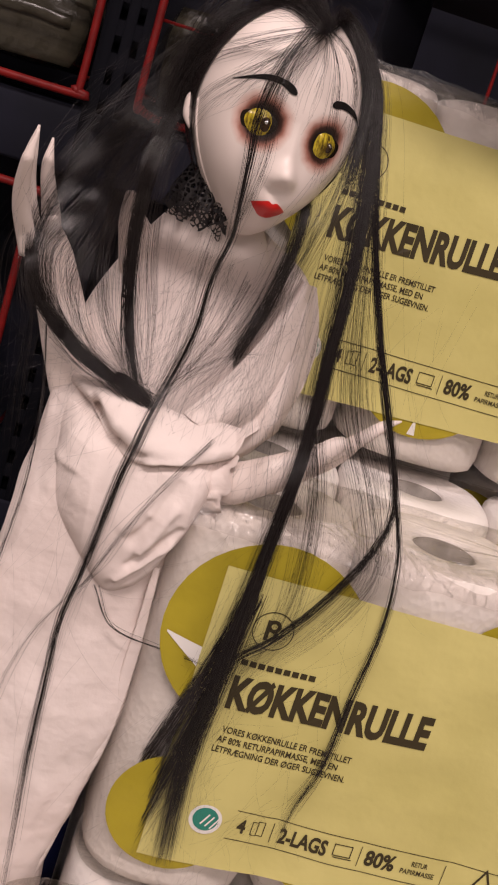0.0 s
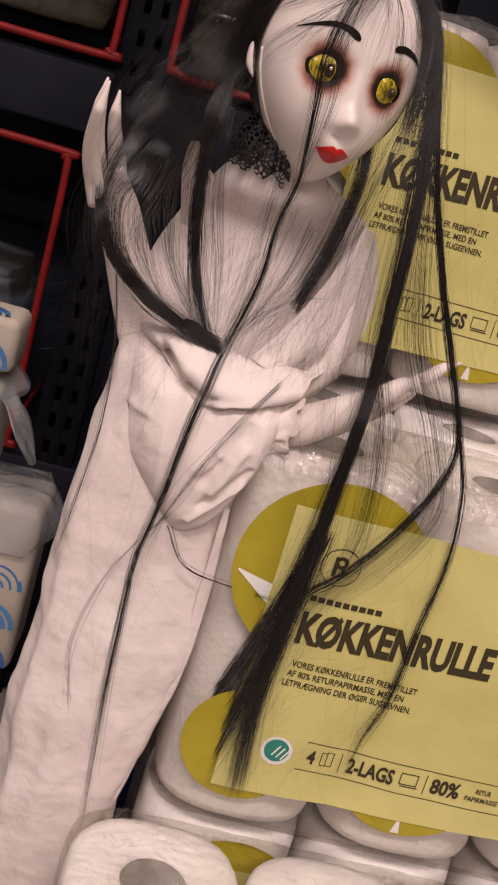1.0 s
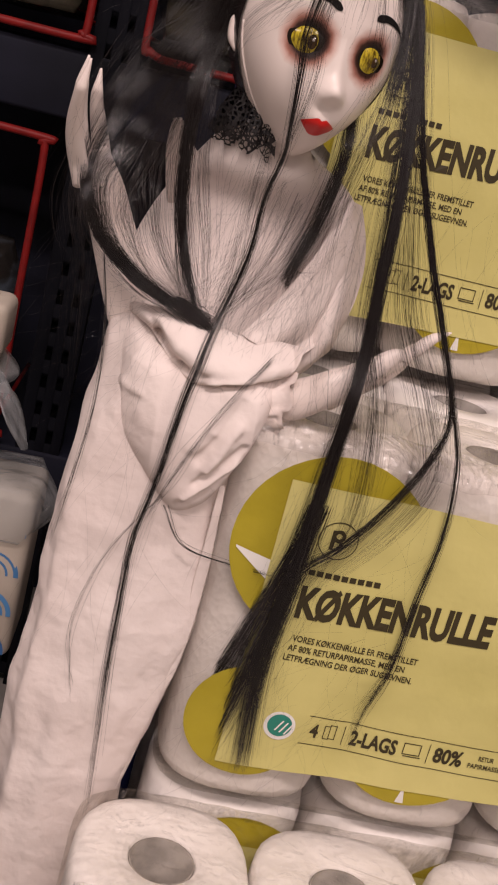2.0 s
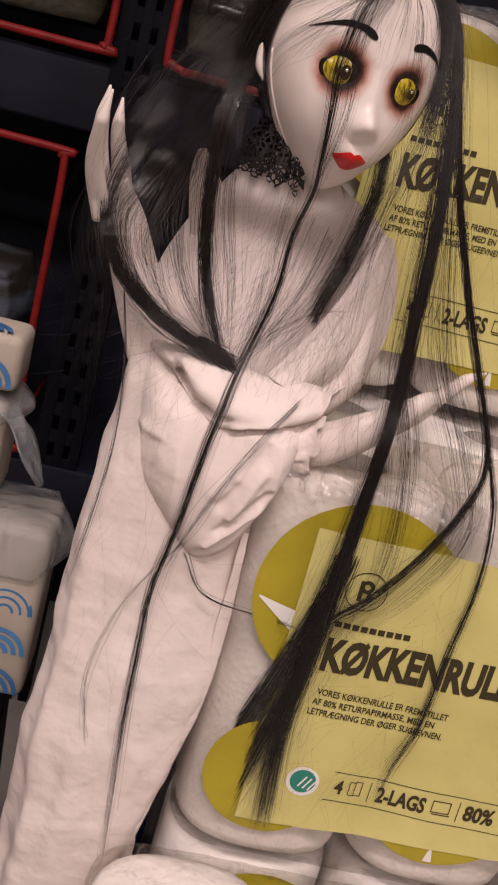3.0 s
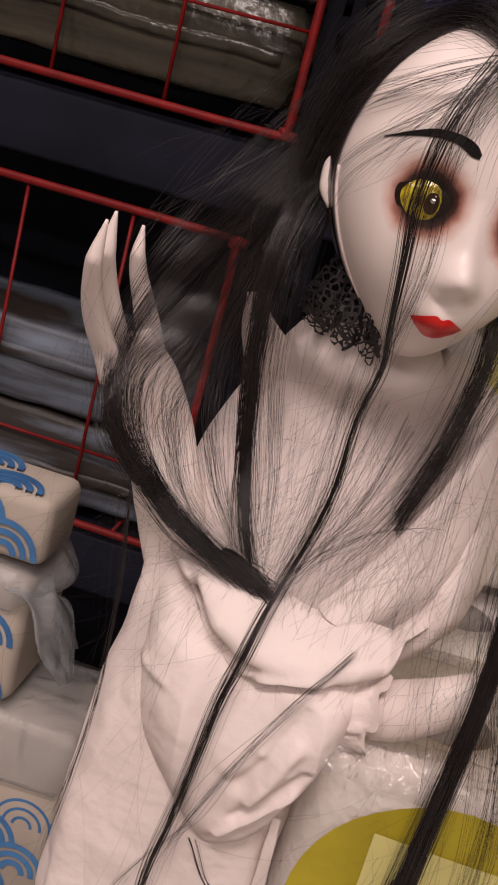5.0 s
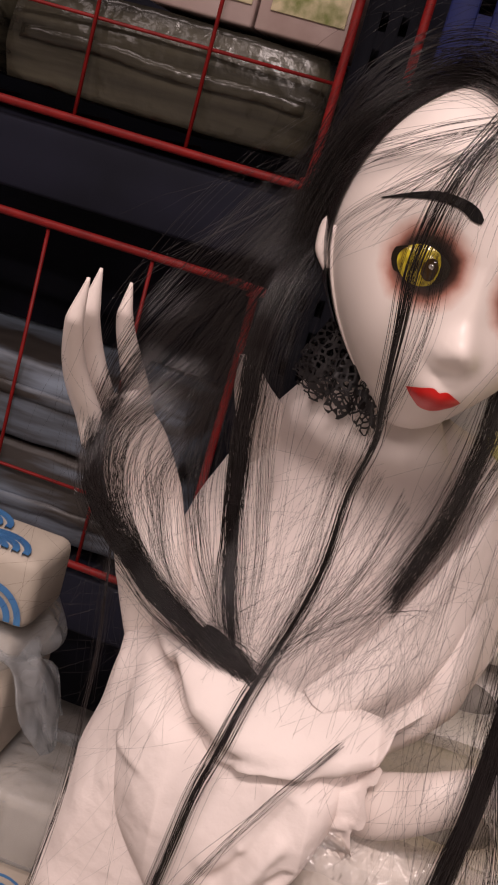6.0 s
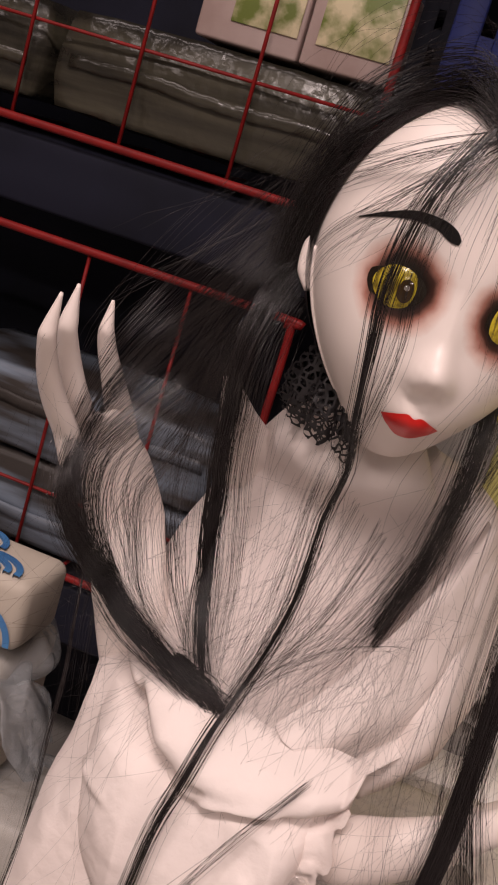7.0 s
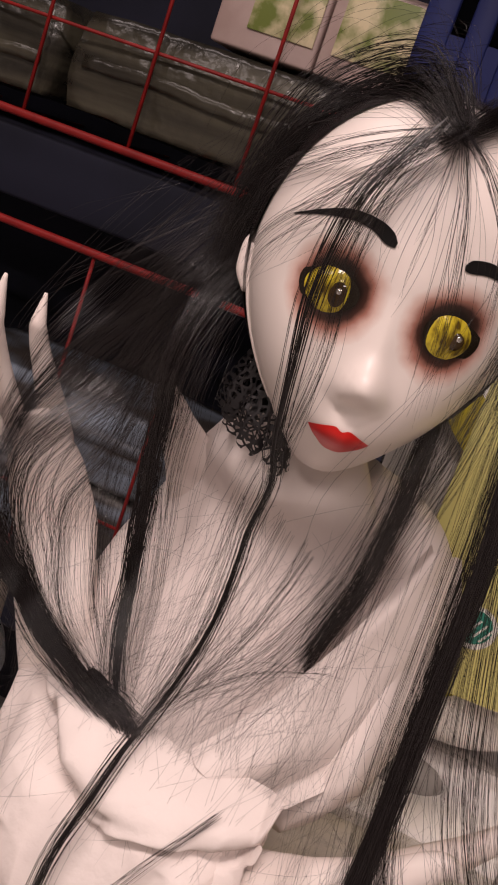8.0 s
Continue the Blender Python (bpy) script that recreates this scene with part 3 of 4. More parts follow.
# (x, y, z, turn) of the other packs of the stepped stack
for px, py, pz, turn in (
        (0.392, 0.002, 0.735, 0), (0.394, 0.118, 0.735, 0), (-0.074, 0.237, 0.735, 0), (0.390, 0.237, 0.735, 0),
        (-0.079, 0.176, 1.0025, 0.6), (0.386, 0.177, 1.0025, -0.4), (-0.072, 0.295, 1.0025, 0), (0.392, 0.294, 1.0025, 0),
        (-0.115, -0.109, 0.468, 0), (0.350, -0.107, 0.468, 0.3), (-0.072, 0.008, 0.468, 0), (0.392, 0.010, 0.468, 0),
        (-0.072, 0.126, 0.468, 0), (0.392, 0.127, 0.468, 0), (-0.073, 0.243, 0.468, 0), (0.391, 0.243, 0.468, 0),
        (-0.116, -0.110, 0.2015, 0), (0.349, -0.108, 0.2015, 0), (-0.072, 0.008, 0.2015, 0), (0.392, 0.010, 0.2015, 0),
        (-0.072, 0.126, 0.2015, 0), (0.392, 0.127, 0.2015, 0), (-0.073, 0.243, 0.2015, 0), (0.391, 0.243, 0.2015, 0)):
    copy_thing(pack if (px, py) in WRAPPED else rear_pack, pose(px, py, pz, 0, 0, turn))


def pallet():
    p = new("pallet")
    tagged(p, "rough wooden pallet under the paper packs", "pallet")
    for i in range(6):
        y = -0.13 + 0.096 * i
        part("deck_board", box_bm(-0.24, 0.90, y, y + 0.082, 0.178, 0.200, 0.002), WOOD, p)
    for y in (-0.13, 0.08, 0.35 - 0.08 + 0.08):
        part("runner", box_bm(-0.24, 0.90, y, y + 0.08, 0.0, 0.022, 0.002), WOOD, p)
        for x in (-0.24, 0.28, 0.80):
            part("block", box_bm(x, x + 0.10, y, y + 0.08, 0.022, 0.178, 0.003), WOOD, p)
    return p


pallet()

# ---- the doll: one mesh ----
def doll():
    g = Build()
    S_FACE, S_SKIN, S_CLOTH, S_HAIR, S_LIPS, S_BROW, S_SOCKET, S_IRIS, S_PUPIL, S_GLINT, S_LACE = range(11)

    # head
    rows = []
    for i in range(61):
        a = math.pi * (i / 60) ** 0.9
        row = []
        for j in range(72):
            b = 2 * math.pi * j / 72
            v = HV + HH * math.sin(a) * math.sin(b)
            u = HA * narrow(v) * math.sin(a) * math.cos(b)
            w = HD * math.cos(a) ** 0.86 if a < math.pi / 2 else -HB * (-math.cos(a))
            if a < math.pi / 2:
                w += relief(u, v) * min(1.0, math.cos(a) * 3)
            row.append(head_world(u, v, w))
        rows.append(row)
    g.grid(rows, S_FACE, True)
    # moulded edge of the face mask along the jaw
    rim = []
    for i in range(40):
        b = radians(185 + 170 * i / 39)
        a = radians(80)
        v = HV + HH * math.sin(a) * math.sin(b)
        u = HA * narrow(v) * math.sin(a) * math.cos(b)
        rim.append(head_world(u * 1.0, v, HD * math.cos(a) ** 0.86))
    g.tube(rim, [0.0009] * 3, S_FACE, 6, 80)
    # ears
    for side in (-1, 1):
        g.tube([head_world(side * 0.0440, 0.006, 0.000), head_world(side * 0.0455, 0.000, -0.001), head_world(side * 0.0450, -0.008, 0.000), head_world(side * 0.0425, -0.014, 0.003)], [0.0015, 0.0040, 0.0038, 0.0015], S_SKIN, 10, 14)

    def patch(outline_top, outline_bot, slot, lift, m=28, k=5):
        top, bot = smooth_path(outline_top, m), smooth_path(outline_bot, m)
        rr = []
        for q in range(k + 1):
            row = []
            for i in range(m):
                u, v = top[i] * (1 - q / k) + bot[i] * (q / k)
                edge = math.sin(math.pi * q / k) * math.sin(math.pi * min(i, m - 1 - i) / (m - 1)) if lift > 0.001 else 1
                row.append(head_world(u, v, face_w(u, v) + lift * max(edge, 0.12)))
            rr.append(row)
        g.grid(rr, slot)

    # lips
    LZ = -0.0006
    patch([(u, v + LZ) for u, v in ((-0.0098, -0.0366), (-0.0060, -0.0350), (-0.0024, -0.0337), (0.0, -0.0346), (0.0024, -0.0337), (0.0060, -0.0350), (0.0098, -0.0366))],
          [(u, v + LZ) for u, v in ((-0.0098, -0.0368), (-0.0070, -0.0394), (-0.0032, -0.0416), (0.0, -0.0421), (0.0032, -0.0416), (0.0070, -0.0394), (0.0098, -0.0368))], S_LIPS, 0.0013)
    # brows: painted unevenly, the one on the right set further out
    patch([(-0.0372, 0.0160), (-0.0300, 0.0203), (-0.0220, 0.0236), (-0.0140, 0.0238), (-0.0090, 0.0222), (-0.0066, 0.0196)],
          [(-0.0372, 0.0156), (-0.0300, 0.0186), (-0.0220, 0.0206), (-0.0150, 0.0204), (-0.0100, 0.0182), (-0.0070, 0.0180)], S_BROW, 0.0005)
    patch([(0.0140, 0.0212), (0.0160, 0.0232), (0.0220, 0.0242), (0.0290, 0.0228), (0.0340, 0.0204), (0.0390, 0.0160)],
          [(0.0142, 0.0196), (0.0165, 0.0194), (0.0220, 0.0204), (0.0290, 0.0196), (0.0340, 0.0182), (0.0390, 0.0156)], S_BROW, 0.0005)
    # eyes: dark rim, yellow ball, pupil, and a bright disc painting the glint
    for side in (-1, 1):
        for ru, rv, du, dv, dome, lift, slot in ((0.0120, 0.0099, -0.0024 * side, 0.0004, 0.0018, -0.0002, S_SOCKET), (0.0072, 0.0069, -0.0006, 0.0, 0.0024, 0.0009, S_IRIS), (0.0027 if side < 0 else 0.0021, 0.0036 if side < 0 else 0.0026, 0.0022, -0.0004, 0.0008, 0.0030, S_PUPIL), (0.0009, 0.0009, 0.0024, 0.0006, 0.0004, 0.0039, S_GLINT)):
            rr = []
            cu, cv = side * EYE_U + du, dv
            wc = face_w(side * EYE_U, 0) + 0.0004
            for i in range(7):
                f = i / 6
                rr.append([head_world(cu + ru * f * math.cos(t), cv + rv * f * math.sin(t) * (1 - 0.18 * math.cos(t) * side), wc + lift + dome * (1 - f * f) - 0.0045 * (side * (cu + ru * f * math.cos(t)) - EYE_U) / 0.012) for t in [2 * math.pi * j / 30 for j in range(30)]])
            g.grid(rr, slot, True)
    head_verts = len(g.v)
    # neck
    g.tube([(-0.088, 0.066, 1.160), (-0.092, 0.070, 1.130), (-0.098, 0.082, 1.10)], [0.019, 0.016, 0.014], S_SKIN, 16)
    # lace ruff: two frilled bands round the neck
    for z0, z1, r0, r1, ph in ((1.170, 1.145, 0.017, 0.026, 0.0), (1.162, 1.141, 0.017, 0.0245, 1.7), (1.176, 1.154, 0.016, 0.024, 0.8)):
        rr = []
        for q in range(9):
            f = q / 8
            row = []
            for j in range(150):
                a = radians(8 + 284 * j / 149)
                wob = math.sin(13 * a + ph) * 0.0032 * f + 0.0015 * math.sin(29 * a + ph) * f
                r = r0 + (r1 - r0) * f + wob
                row.append((-0.0985 + r * 1.05 * math.cos(a), 0.060 + r * math.sin(a), z0 + (z1 - z0) * f + 0.0025 * math.cos(13 * a + ph) * f - 0.012 * math.cos(a) * 0.35 - 0.003))
            rr.append(row)
        g.grid(rr, S_LACE)

    # gown: upright tube, soft folds; height, x, y, half-width, half-depth
    prof = np.array([(0.203, -0.128, 0.045, 0.043, 0.040), (0.45, -0.128, 0.043, 0.042, 0.040), (0.66, -0.131, 0.036, 0.044, 0.042), (0.74, -0.130, 0.026, 0.041, 0.044),
                     (0.80, -0.124, 0.022, 0.047, 0.046), (0.86, -0.118, 0.022, 0.050, 0.046), (0.925, -0.119, 0.025, 0.049, 0.044), (0.970, -0.116, 0.030, 0.049, 0.040), (1.000, -0.111, 0.034, 0.052, 0.038),
                     (1.03, -0.104, 0.042, 0.058, 0.036), (1.050, -0.103, 0.056, 0.058, 0.033), (1.065, -0.102, 0.062, 0.058, 0.032), (1.095, -0.099, 0.066, 0.050, 0.028), (1.115, -0.097, 0.066, 0.042, 0.025),
                     (1.128, -0.096, 0.057, 0.037, 0.023), (1.140, -0.095, 0.061, 0.030, 0.019), (1.152, -0.094, 0.063, 0.023, 0.016)])
    rr = []
    for i in range(150):
        z = 0.203 + (1.152 - 0.203) * i / 149
        x, y, rx, ry = (np.interp(z, prof[:, 0], prof[:, k]) for k in range(1, 5))
        low = min(1.0, max(0.0, (1.02 - z) / 0.25))
        row = []
        for j in range(96):
            a = 2 * math.pi * j / 96
            fold = 0.055 * low * math.sin(5 * a + 3 * math.sin(z * 5)) + 0.045 * low * math.sin(9 * a + z * 6)
            q = Vector((math.cos(a) * 1.6, math.sin(a) * 1.6, z * 22))
            fold += 0.06 * noise.noise(q) + 0.035 * noise.noise(q * 2.3) + 0.05 * low * noise.noise(Vector((math.cos(a) * 3, math.sin(a) * 3, z * 7)))
            row.append((x + rx * (1 + fold) * math.cos(a), y + ry * (1 + fold) * math.sin(a), z))
        rr.append(row)
    g.grid(rr, S_CLOTH, True, True, False)
    # flat seam down the gown's edge
    g.tube([(-0.075, -0.010, 0.955), (-0.0735, -0.006, 0.90), (-0.075, 0.0, 0.84), (-0.086, 0.004, 0.775), (-0.098, 0.010, 0.70)], [0.002, 0.004, 0.004, 0.003], S_CLOTH, 8, 40, 0.5, 0.001)
    # shoulder that slopes down behind the long lock
    g.tube([(-0.074, 0.074, 1.134), (-0.052, 0.086, 1.108), (-0.047, 0.082, 1.072), (-0.054, 0.060, 1.040), (-0.064, 0.040, 1.020)], [0.014, 0.027, 0.033, 0.030, 0.018], S_CLOTH, 40, 60, 1.0, 0.004)
    # crossing sleeve: upper puff, wide lower bag, gathered cuff
    def sheet(top, bottom, y_edge, y_front, m, k, lean, ramp):
        """A puffed panel of cloth between two edge lines, rounded off behind."""
        tp, bt = smooth_path(top, m), smooth_path(bottom, m)
        rows = []
        for q in range(k + 1):
            t = q / k
            row = []
            for i in range(m):
                x, z = tp[i] * (1 - t) + bt[i] * t
                f = i / (m - 1)
                e = min(1.0, f / ramp) ** 1.3 * min(1.0, (1 - f) / 0.12) ** 0.5
                puff = max(0.0, math.sin(math.pi * (0.5 + (t - lean) * (0.5 / lean if t < lean else 0.5 / (1 - lean))))) ** 0.6
                n1 = noise.noise(Vector((x * 34, 0.2, z * 34))) * 0.0030 + noise.noise(Vector((x * 80, 0.7, z * 80))) * 0.0016
                back = 0.034 * max(0.0, 1 - f / 0.28) ** 1.5
                row.append((x, y_edge + back + (y_front - y_edge) * puff * e - (creases(x, z) + n1) * min(1.0, 2.5 * puff) * min(1.0, f / 0.2), z))
            rows.append(row)
        g.grid(rows, S_CLOTH)

    sheet([(-0.160, 1.030), (-0.142, 1.028), (-0.124, 1.024), (-0.108, 1.016), (-0.092, 1.020), (-0.076, 1.027), (-0.060, 1.022)],
          [(-0.160, 0.970), (-0.140, 0.962), (-0.120, 0.948), (-0.101, 0.930), (-0.083, 0.939), (-0.070, 0.966), (-0.057, 1.002)], 0.004, -0.042, 150, 90, 0.45, 0.34)
    sheet([(-0.158, 1.040), (-0.134, 1.045), (-0.114, 1.0465), (-0.099, 1.0445), (-0.085, 1.0415), (-0.068, 1.0435), (-0.048, 1.043)],
          [(-0.156, 1.036), (-0.136, 1.032), (-0.121, 1.019), (-0.107, 1.010), (-0.092, 1.012), (-0.074, 1.018), (-0.050, 1.026)], 0.002, -0.036, 130, 50, 0.34, 0.30)
    rr = []
    for q in range(9):
        f = q / 8
        row = []
        for j in range(60):
            a = 2 * math.pi * j / 60
            r = (0.0120 + 0.0075 * abs(f - 0.35)) * (1 + 0.13 * math.sin(11 * a + q * 0.7) * f + 0.06 * math.sin(23 * a))
            row.append((-0.068 + 0.017 * f + 0.002 * math.sin(7 * a), 0.000 + r * 1.0 * math.cos(a), 1.004 + 0.006 * f + r * 1.15 * math.sin(a)))
        rr.append(row)
    g.grid(rr, S_CLOTH, True)
    # crossing arm: forearm, palm and long pointed fingers
    g.tube([(-0.066, 0.004, 1.004), (-0.045, 0.008, 1.010), (-0.022, 0.010, 1.024), (-0.004, 0.011, 1.0385), (0.006, 0.012, 1.0475), (0.0105, 0.012, 1.0482), (0.0145, 0.012, 1.0465)], [0.0112, 0.0122, 0.0102, 0.0066, 0.0052, 0.0036, 0.0007], S_SKIN, 18, 60, 0.8)
    g.tube([(-0.020, 0.026, 1.016), (-0.002, 0.038, 1.027), (0.016, 0.048, 1.0375), (0.028, 0.054, 1.047), (0.037, 0.058, 1.055), (0.0475, 0.061, 1.0605)], [0.0062, 0.0056, 0.0050, 0.0046, 0.0034, 0.0006], S_SKIN, 12, 40)
    g.tube([(-0.022, 0.030, 1.008), (-0.004, 0.044, 1.016), (0.012, 0.054, 1.025), (0.022, 0.060, 1.033), (0.029, 0.063, 1.039)], [0.006, 0.005, 0.0044, 0.0036, 0.0007], S_SKIN, 12, 30)
    # raised arm: forearm, palm, fingers
    g.tube([(-0.134, 0.048, 1.000), (-0.147, 0.036, 1.030), (-0.158, 0.030, 1.055), (-0.170, 0.032, 1.080), (-0.180, 0.034, 1.100), (-0.190, 0.034, 1.118)], [0.008, 0.0155, 0.0145, 0.0130, 0.0125, 0.0095], S_SKIN, 20, 48, 0.6)
    for pts, r in (([(-0.190, 0.034, 1.102), (-0.1985, 0.031, 1.128), (-0.2010, 0.029, 1.148), (-0.2000, 0.027, 1.1670)], 0.0054),
                   ([(-0.190, 0.022, 1.100), (-0.1985, 0.014, 1.126), (-0.1992, 0.009, 1.146), (-0.1964, 0.006, 1.1660)], 0.0050),
                   ([(-0.180, 0.044, 1.100), (-0.1880, 0.048, 1.126), (-0.1935, 0.049, 1.144), (-0.1945, 0.049, 1.1615)], 0.0052)):
        g.tube(pts, [r * 1.1, r * 1.05, r * 0.86, r * 0.66, 0.0006], S_SKIN, 12, 36)
    # gathered lining of the raised sleeve beside the open gap
    g.tube([(-0.114, 0.074, 1.070), (-0.122, 0.064, 1.092), (-0.133, 0.054, 1.113), (-0.142, 0.048, 1.130), (-0.147, 0.046, 1.146)], [0.020, 0.019, 0.013, 0.008, 0.002], S_CLOTH, 24, 40, 0.5, 0.002)

    # hair: cap over crown and back
    rr = []
    for i in range(30):
        row = []
        for j in range(72):
            b = 2 * math.pi * j / 72
            edge = 68 + 20 * (0.5 - 0.5 * math.sin(b)) if math.sin(b) < 0.9 else 69
            a = radians(edge + (180 - edge) * i / 29)
            v = HV + HH * 1.035 * math.sin(a) * math.sin(b)
            u = HA * 1.04 * max(narrow(v), 0.75) * math.sin(a) * math.cos(b)
            w = HD * math.cos(a) if a < math.pi / 2 else -HB * 1.05 * (-math.cos(a))
            row.append(head_world(u, v, w))
        rr.append(row)
    g.grid(rr, S_HAIR, True)

    H = S_HAIR
    side_crown = (-0.058, 0.048, 1.266)
    # long thick lock beside the face and its tails
    main = [side_crown, (-0.036, 0.046, 1.246), (-0.026, 0.036, 1.216), (-0.018, 0.018, 1.154), (-0.016, 0.004, 1.096), (-0.015, -0.008, 1.046), (-0.017, -0.018, 1.019), (-0.019, -0.020, 0.982), (-0.021, -0.020, 0.931), (-0.023, -0.016, 0.886), (-0.024, -0.012, 0.835), (-0.018, -0.010, 0.767)]
    g.hair(main, 260, [0.0020, 0.0028, 0.0026, 0.0026, 0.0028, 0.0026, 0.0027, 0.0032, 0.0044, 0.0058, 0.0074], H, m=40, seed=2)
    g.hair([(-0.018, -0.018, 0.96), (-0.024, -0.016, 0.890), (-0.032, -0.012, 0.833), (-0.043, -0.010, 0.771)], 90, [0.005, 0.006, 0.006, 0.004], H, seed=3, trim=0.35)
    g.hair([(-0.018, -0.018, 0.955), (-0.033, -0.016, 0.895), (-0.046, -0.012, 0.845), (-0.060, -0.010, 0.794)], 70, [0.005, 0.005, 0.006, 0.005], H, seed=4, trim=0.35)
    g.hair([side_crown, (-0.034, 0.044, 1.245), (-0.012, 0.026, 1.169), (0.017, 0.010, 1.092), (0.043, 0.000, 1.033), (0.042, -0.005, 1.002), (0.023, -0.010, 0.963), (0.001, -0.014, 0.933), (-0.018, -0.016, 0.914), (-0.027, -0.016, 0.877), (-0.030, -0.012, 0.838)], 44, [0.0019, 0.0032, 0.0026, 0.0019, 0.0016, 0.0026, 0.0026, 0.0026, 0.0038, 0.0064], H, 0.00016, m=40, seed=5)
    g.hair([side_crown, (-0.028, 0.040, 1.225), (-0.002, 0.022, 1.140), (0.024, 0.010, 1.080), (0.043, -0.005, 1.031), (0.055, -0.010, 0.997), (0.060, -0.010, 0.954), (0.057, -0.010, 0.907), (0.055, -0.010, 0.858), (0.047, -0.010, 0.827), (0.044, -0.010, 0.794)], 20, [0.0021, 0.0042, 0.0035, 0.0028, 0.0014, 0.0014, 0.0014, 0.0017, 0.0021, 0.0028], H, m=36, seed=6)
    g.hair([side_crown, (-0.032, 0.040, 1.231), (-0.022, 0.018, 1.153), (-0.015, 0.000, 1.071), (0.000, -0.010, 1.024), (0.007, -0.014, 0.978), (0.004, -0.014, 0.937), (-0.015, -0.014, 0.89)], 60, [0.0021, 0.0042, 0.007, 0.0098, 0.0126, 0.0126, 0.0098, 0.007], H, 0.0001, m=34, seed=7, trim=0.5)
    g.hair([side_crown, (-0.030, 0.040, 1.231), (-0.014, 0.020, 1.155), (0.006, 0.010, 1.075), (0.030, 0.000, 1.029), (0.045, -0.005, 0.986), (0.030, -0.012, 0.95), (0.0, -0.014, 0.91)], 60, [0.0024, 0.0048, 0.008, 0.0112, 0.0112, 0.0096, 0.0096, 0.008], H, 0.0001, m=34, seed=8, trim=0.5)
    g.hair([side_crown, (-0.036, 0.038, 1.228), (-0.038, 0.020, 1.17), (-0.050, 0.010, 1.12), (-0.050, 0.0, 1.06)], 40, [0.004, 0.008, 0.012, 0.016, 0.020], H, 0.00011, m=26, seed=9, trim=0.5)
    # lock over the face, down the chest and gown
    g.hair([(-0.076, 0.008, 1.256), (-0.086, -0.004, 1.232), (-0.090, -0.004, 1.205), (-0.0885, -0.004, 1.184), (-0.087, 0.000, 1.160), (-0.086, 0.006, 1.142), (-0.091, 0.002, 1.119), (-0.092, -0.004, 1.088), (-0.098, -0.010, 1.061), (-0.104, -0.040, 1.047), (-0.107, -0.054, 1.032), (-0.110, -0.056, 1.014), (-0.114, -0.053, 0.968), (-0.119, -0.042, 0.925), (-0.118, -0.031, 0.886), (-0.116, -0.028, 0.833), (-0.112, -0.024, 0.781), (-0.108, -0.022, 0.723)], 22, [0.0075, 0.0065, 0.0042, 0.0022, 0.0013, 0.0014, 0.0017, 0.0017, 0.0020, 0.0023, 0.0025, 0.0022, 0.0019, 0.0019, 0.0019], H, 0.00023, m=56, seed=10)
    g.hair([(-0.074, 0.010, 1.255), (-0.081, 0.0, 1.232), (-0.082, -0.004, 1.205), (-0.0805, -0.004, 1.190), (-0.0815, -0.002, 1.172), (-0.085, 0.004, 1.150), (-0.089, 0.006, 1.13)], 12, [0.0027, 0.0045, 0.0036, 0.0027, 0.0023, 0.0018], H, 0.0001, m=30, seed=11)
    # left side: from the temple to the raised arm, round it and back to the knot
    L1 = [(-0.082, 0.045, 1.264), (-0.112, 0.055, 1.245), (-0.135, 0.062, 1.207), (-0.149, 0.050, 1.174), (-0.163, 0.040, 1.141), (-0.173, 0.022, 1.123), (-0.180, 0.012, 1.106), (-0.172, 0.000, 1.085), (-0.154, -0.010, 1.069), (-0.135, -0.014, 1.060), (-0.113, -0.014, 1.050)]
    L2 = [(-0.085, 0.045, 1.264), (-0.116, 0.052, 1.240), (-0.136, 0.058, 1.197), (-0.150, 0.040, 1.157), (-0.160, 0.028, 1.122), (-0.166, 0.010, 1.100), (-0.160, -0.002, 1.084), (-0.144, -0.010, 1.066), (-0.113, -0.014, 1.050)]
    L3 = [(-0.082, 0.050, 1.265), (-0.115, 0.062, 1.245), (-0.140, 0.066, 1.212), (-0.160, 0.058, 1.178), (-0.178, 0.046, 1.145), (-0.187, 0.026, 1.119), (-0.184, 0.004, 1.098), (-0.171, -0.010, 1.080), (-0.146, -0.014, 1.063), (-0.113, -0.014, 1.049)]
    g.hair(L1, 70, [0.0032, 0.0081, 0.0105, 0.0097, 0.0081, 0.0065, 0.0065, 0.0049, 0.0032, 0.0024, 0.0016], H, 0.00009, m=44, seed=12)
    g.hair(L2, 50, [0.0032, 0.0081, 0.0105, 0.0105, 0.0105, 0.0097, 0.0081, 0.0049, 0.0016], H, 0.00008, m=44, seed=13)
    g.hair(L3, 80, [0.0029, 0.0072, 0.0101, 0.0101, 0.0079, 0.005, 0.0036, 0.0029, 0.0022, 0.0014], H, 0.00011, m=44, seed=14)
    g.hair([(-0.190, 0.020, 1.105), (-0.181, -0.002, 1.090), (-0.171, -0.010, 1.078), (-0.150, -0.015, 1.063), (-0.130, -0.017, 1.055), (-0.110, -0.016, 1.046)], 120, [0.0032, 0.0032, 0.0028, 0.0024, 0.0024, 0.0024], H, 0.00018, m=26, seed=15)
    # behind the head, down the neck
    g.hair([(-0.095, 0.080, 1.255), (-0.130, 0.080, 1.225), (-0.138, 0.060, 1.187), (-0.140, 0.035, 1.161), (-0.138, 0.012, 1.125), (-0.132, 0.000, 1.096), (-0.123, -0.008, 1.070), (-0.111, -0.014, 1.048)], 130, [0.0038, 0.0076, 0.0063, 0.0044, 0.0032, 0.0025, 0.0022, 0.0013], H, 0.0002, m=36, seed=16)
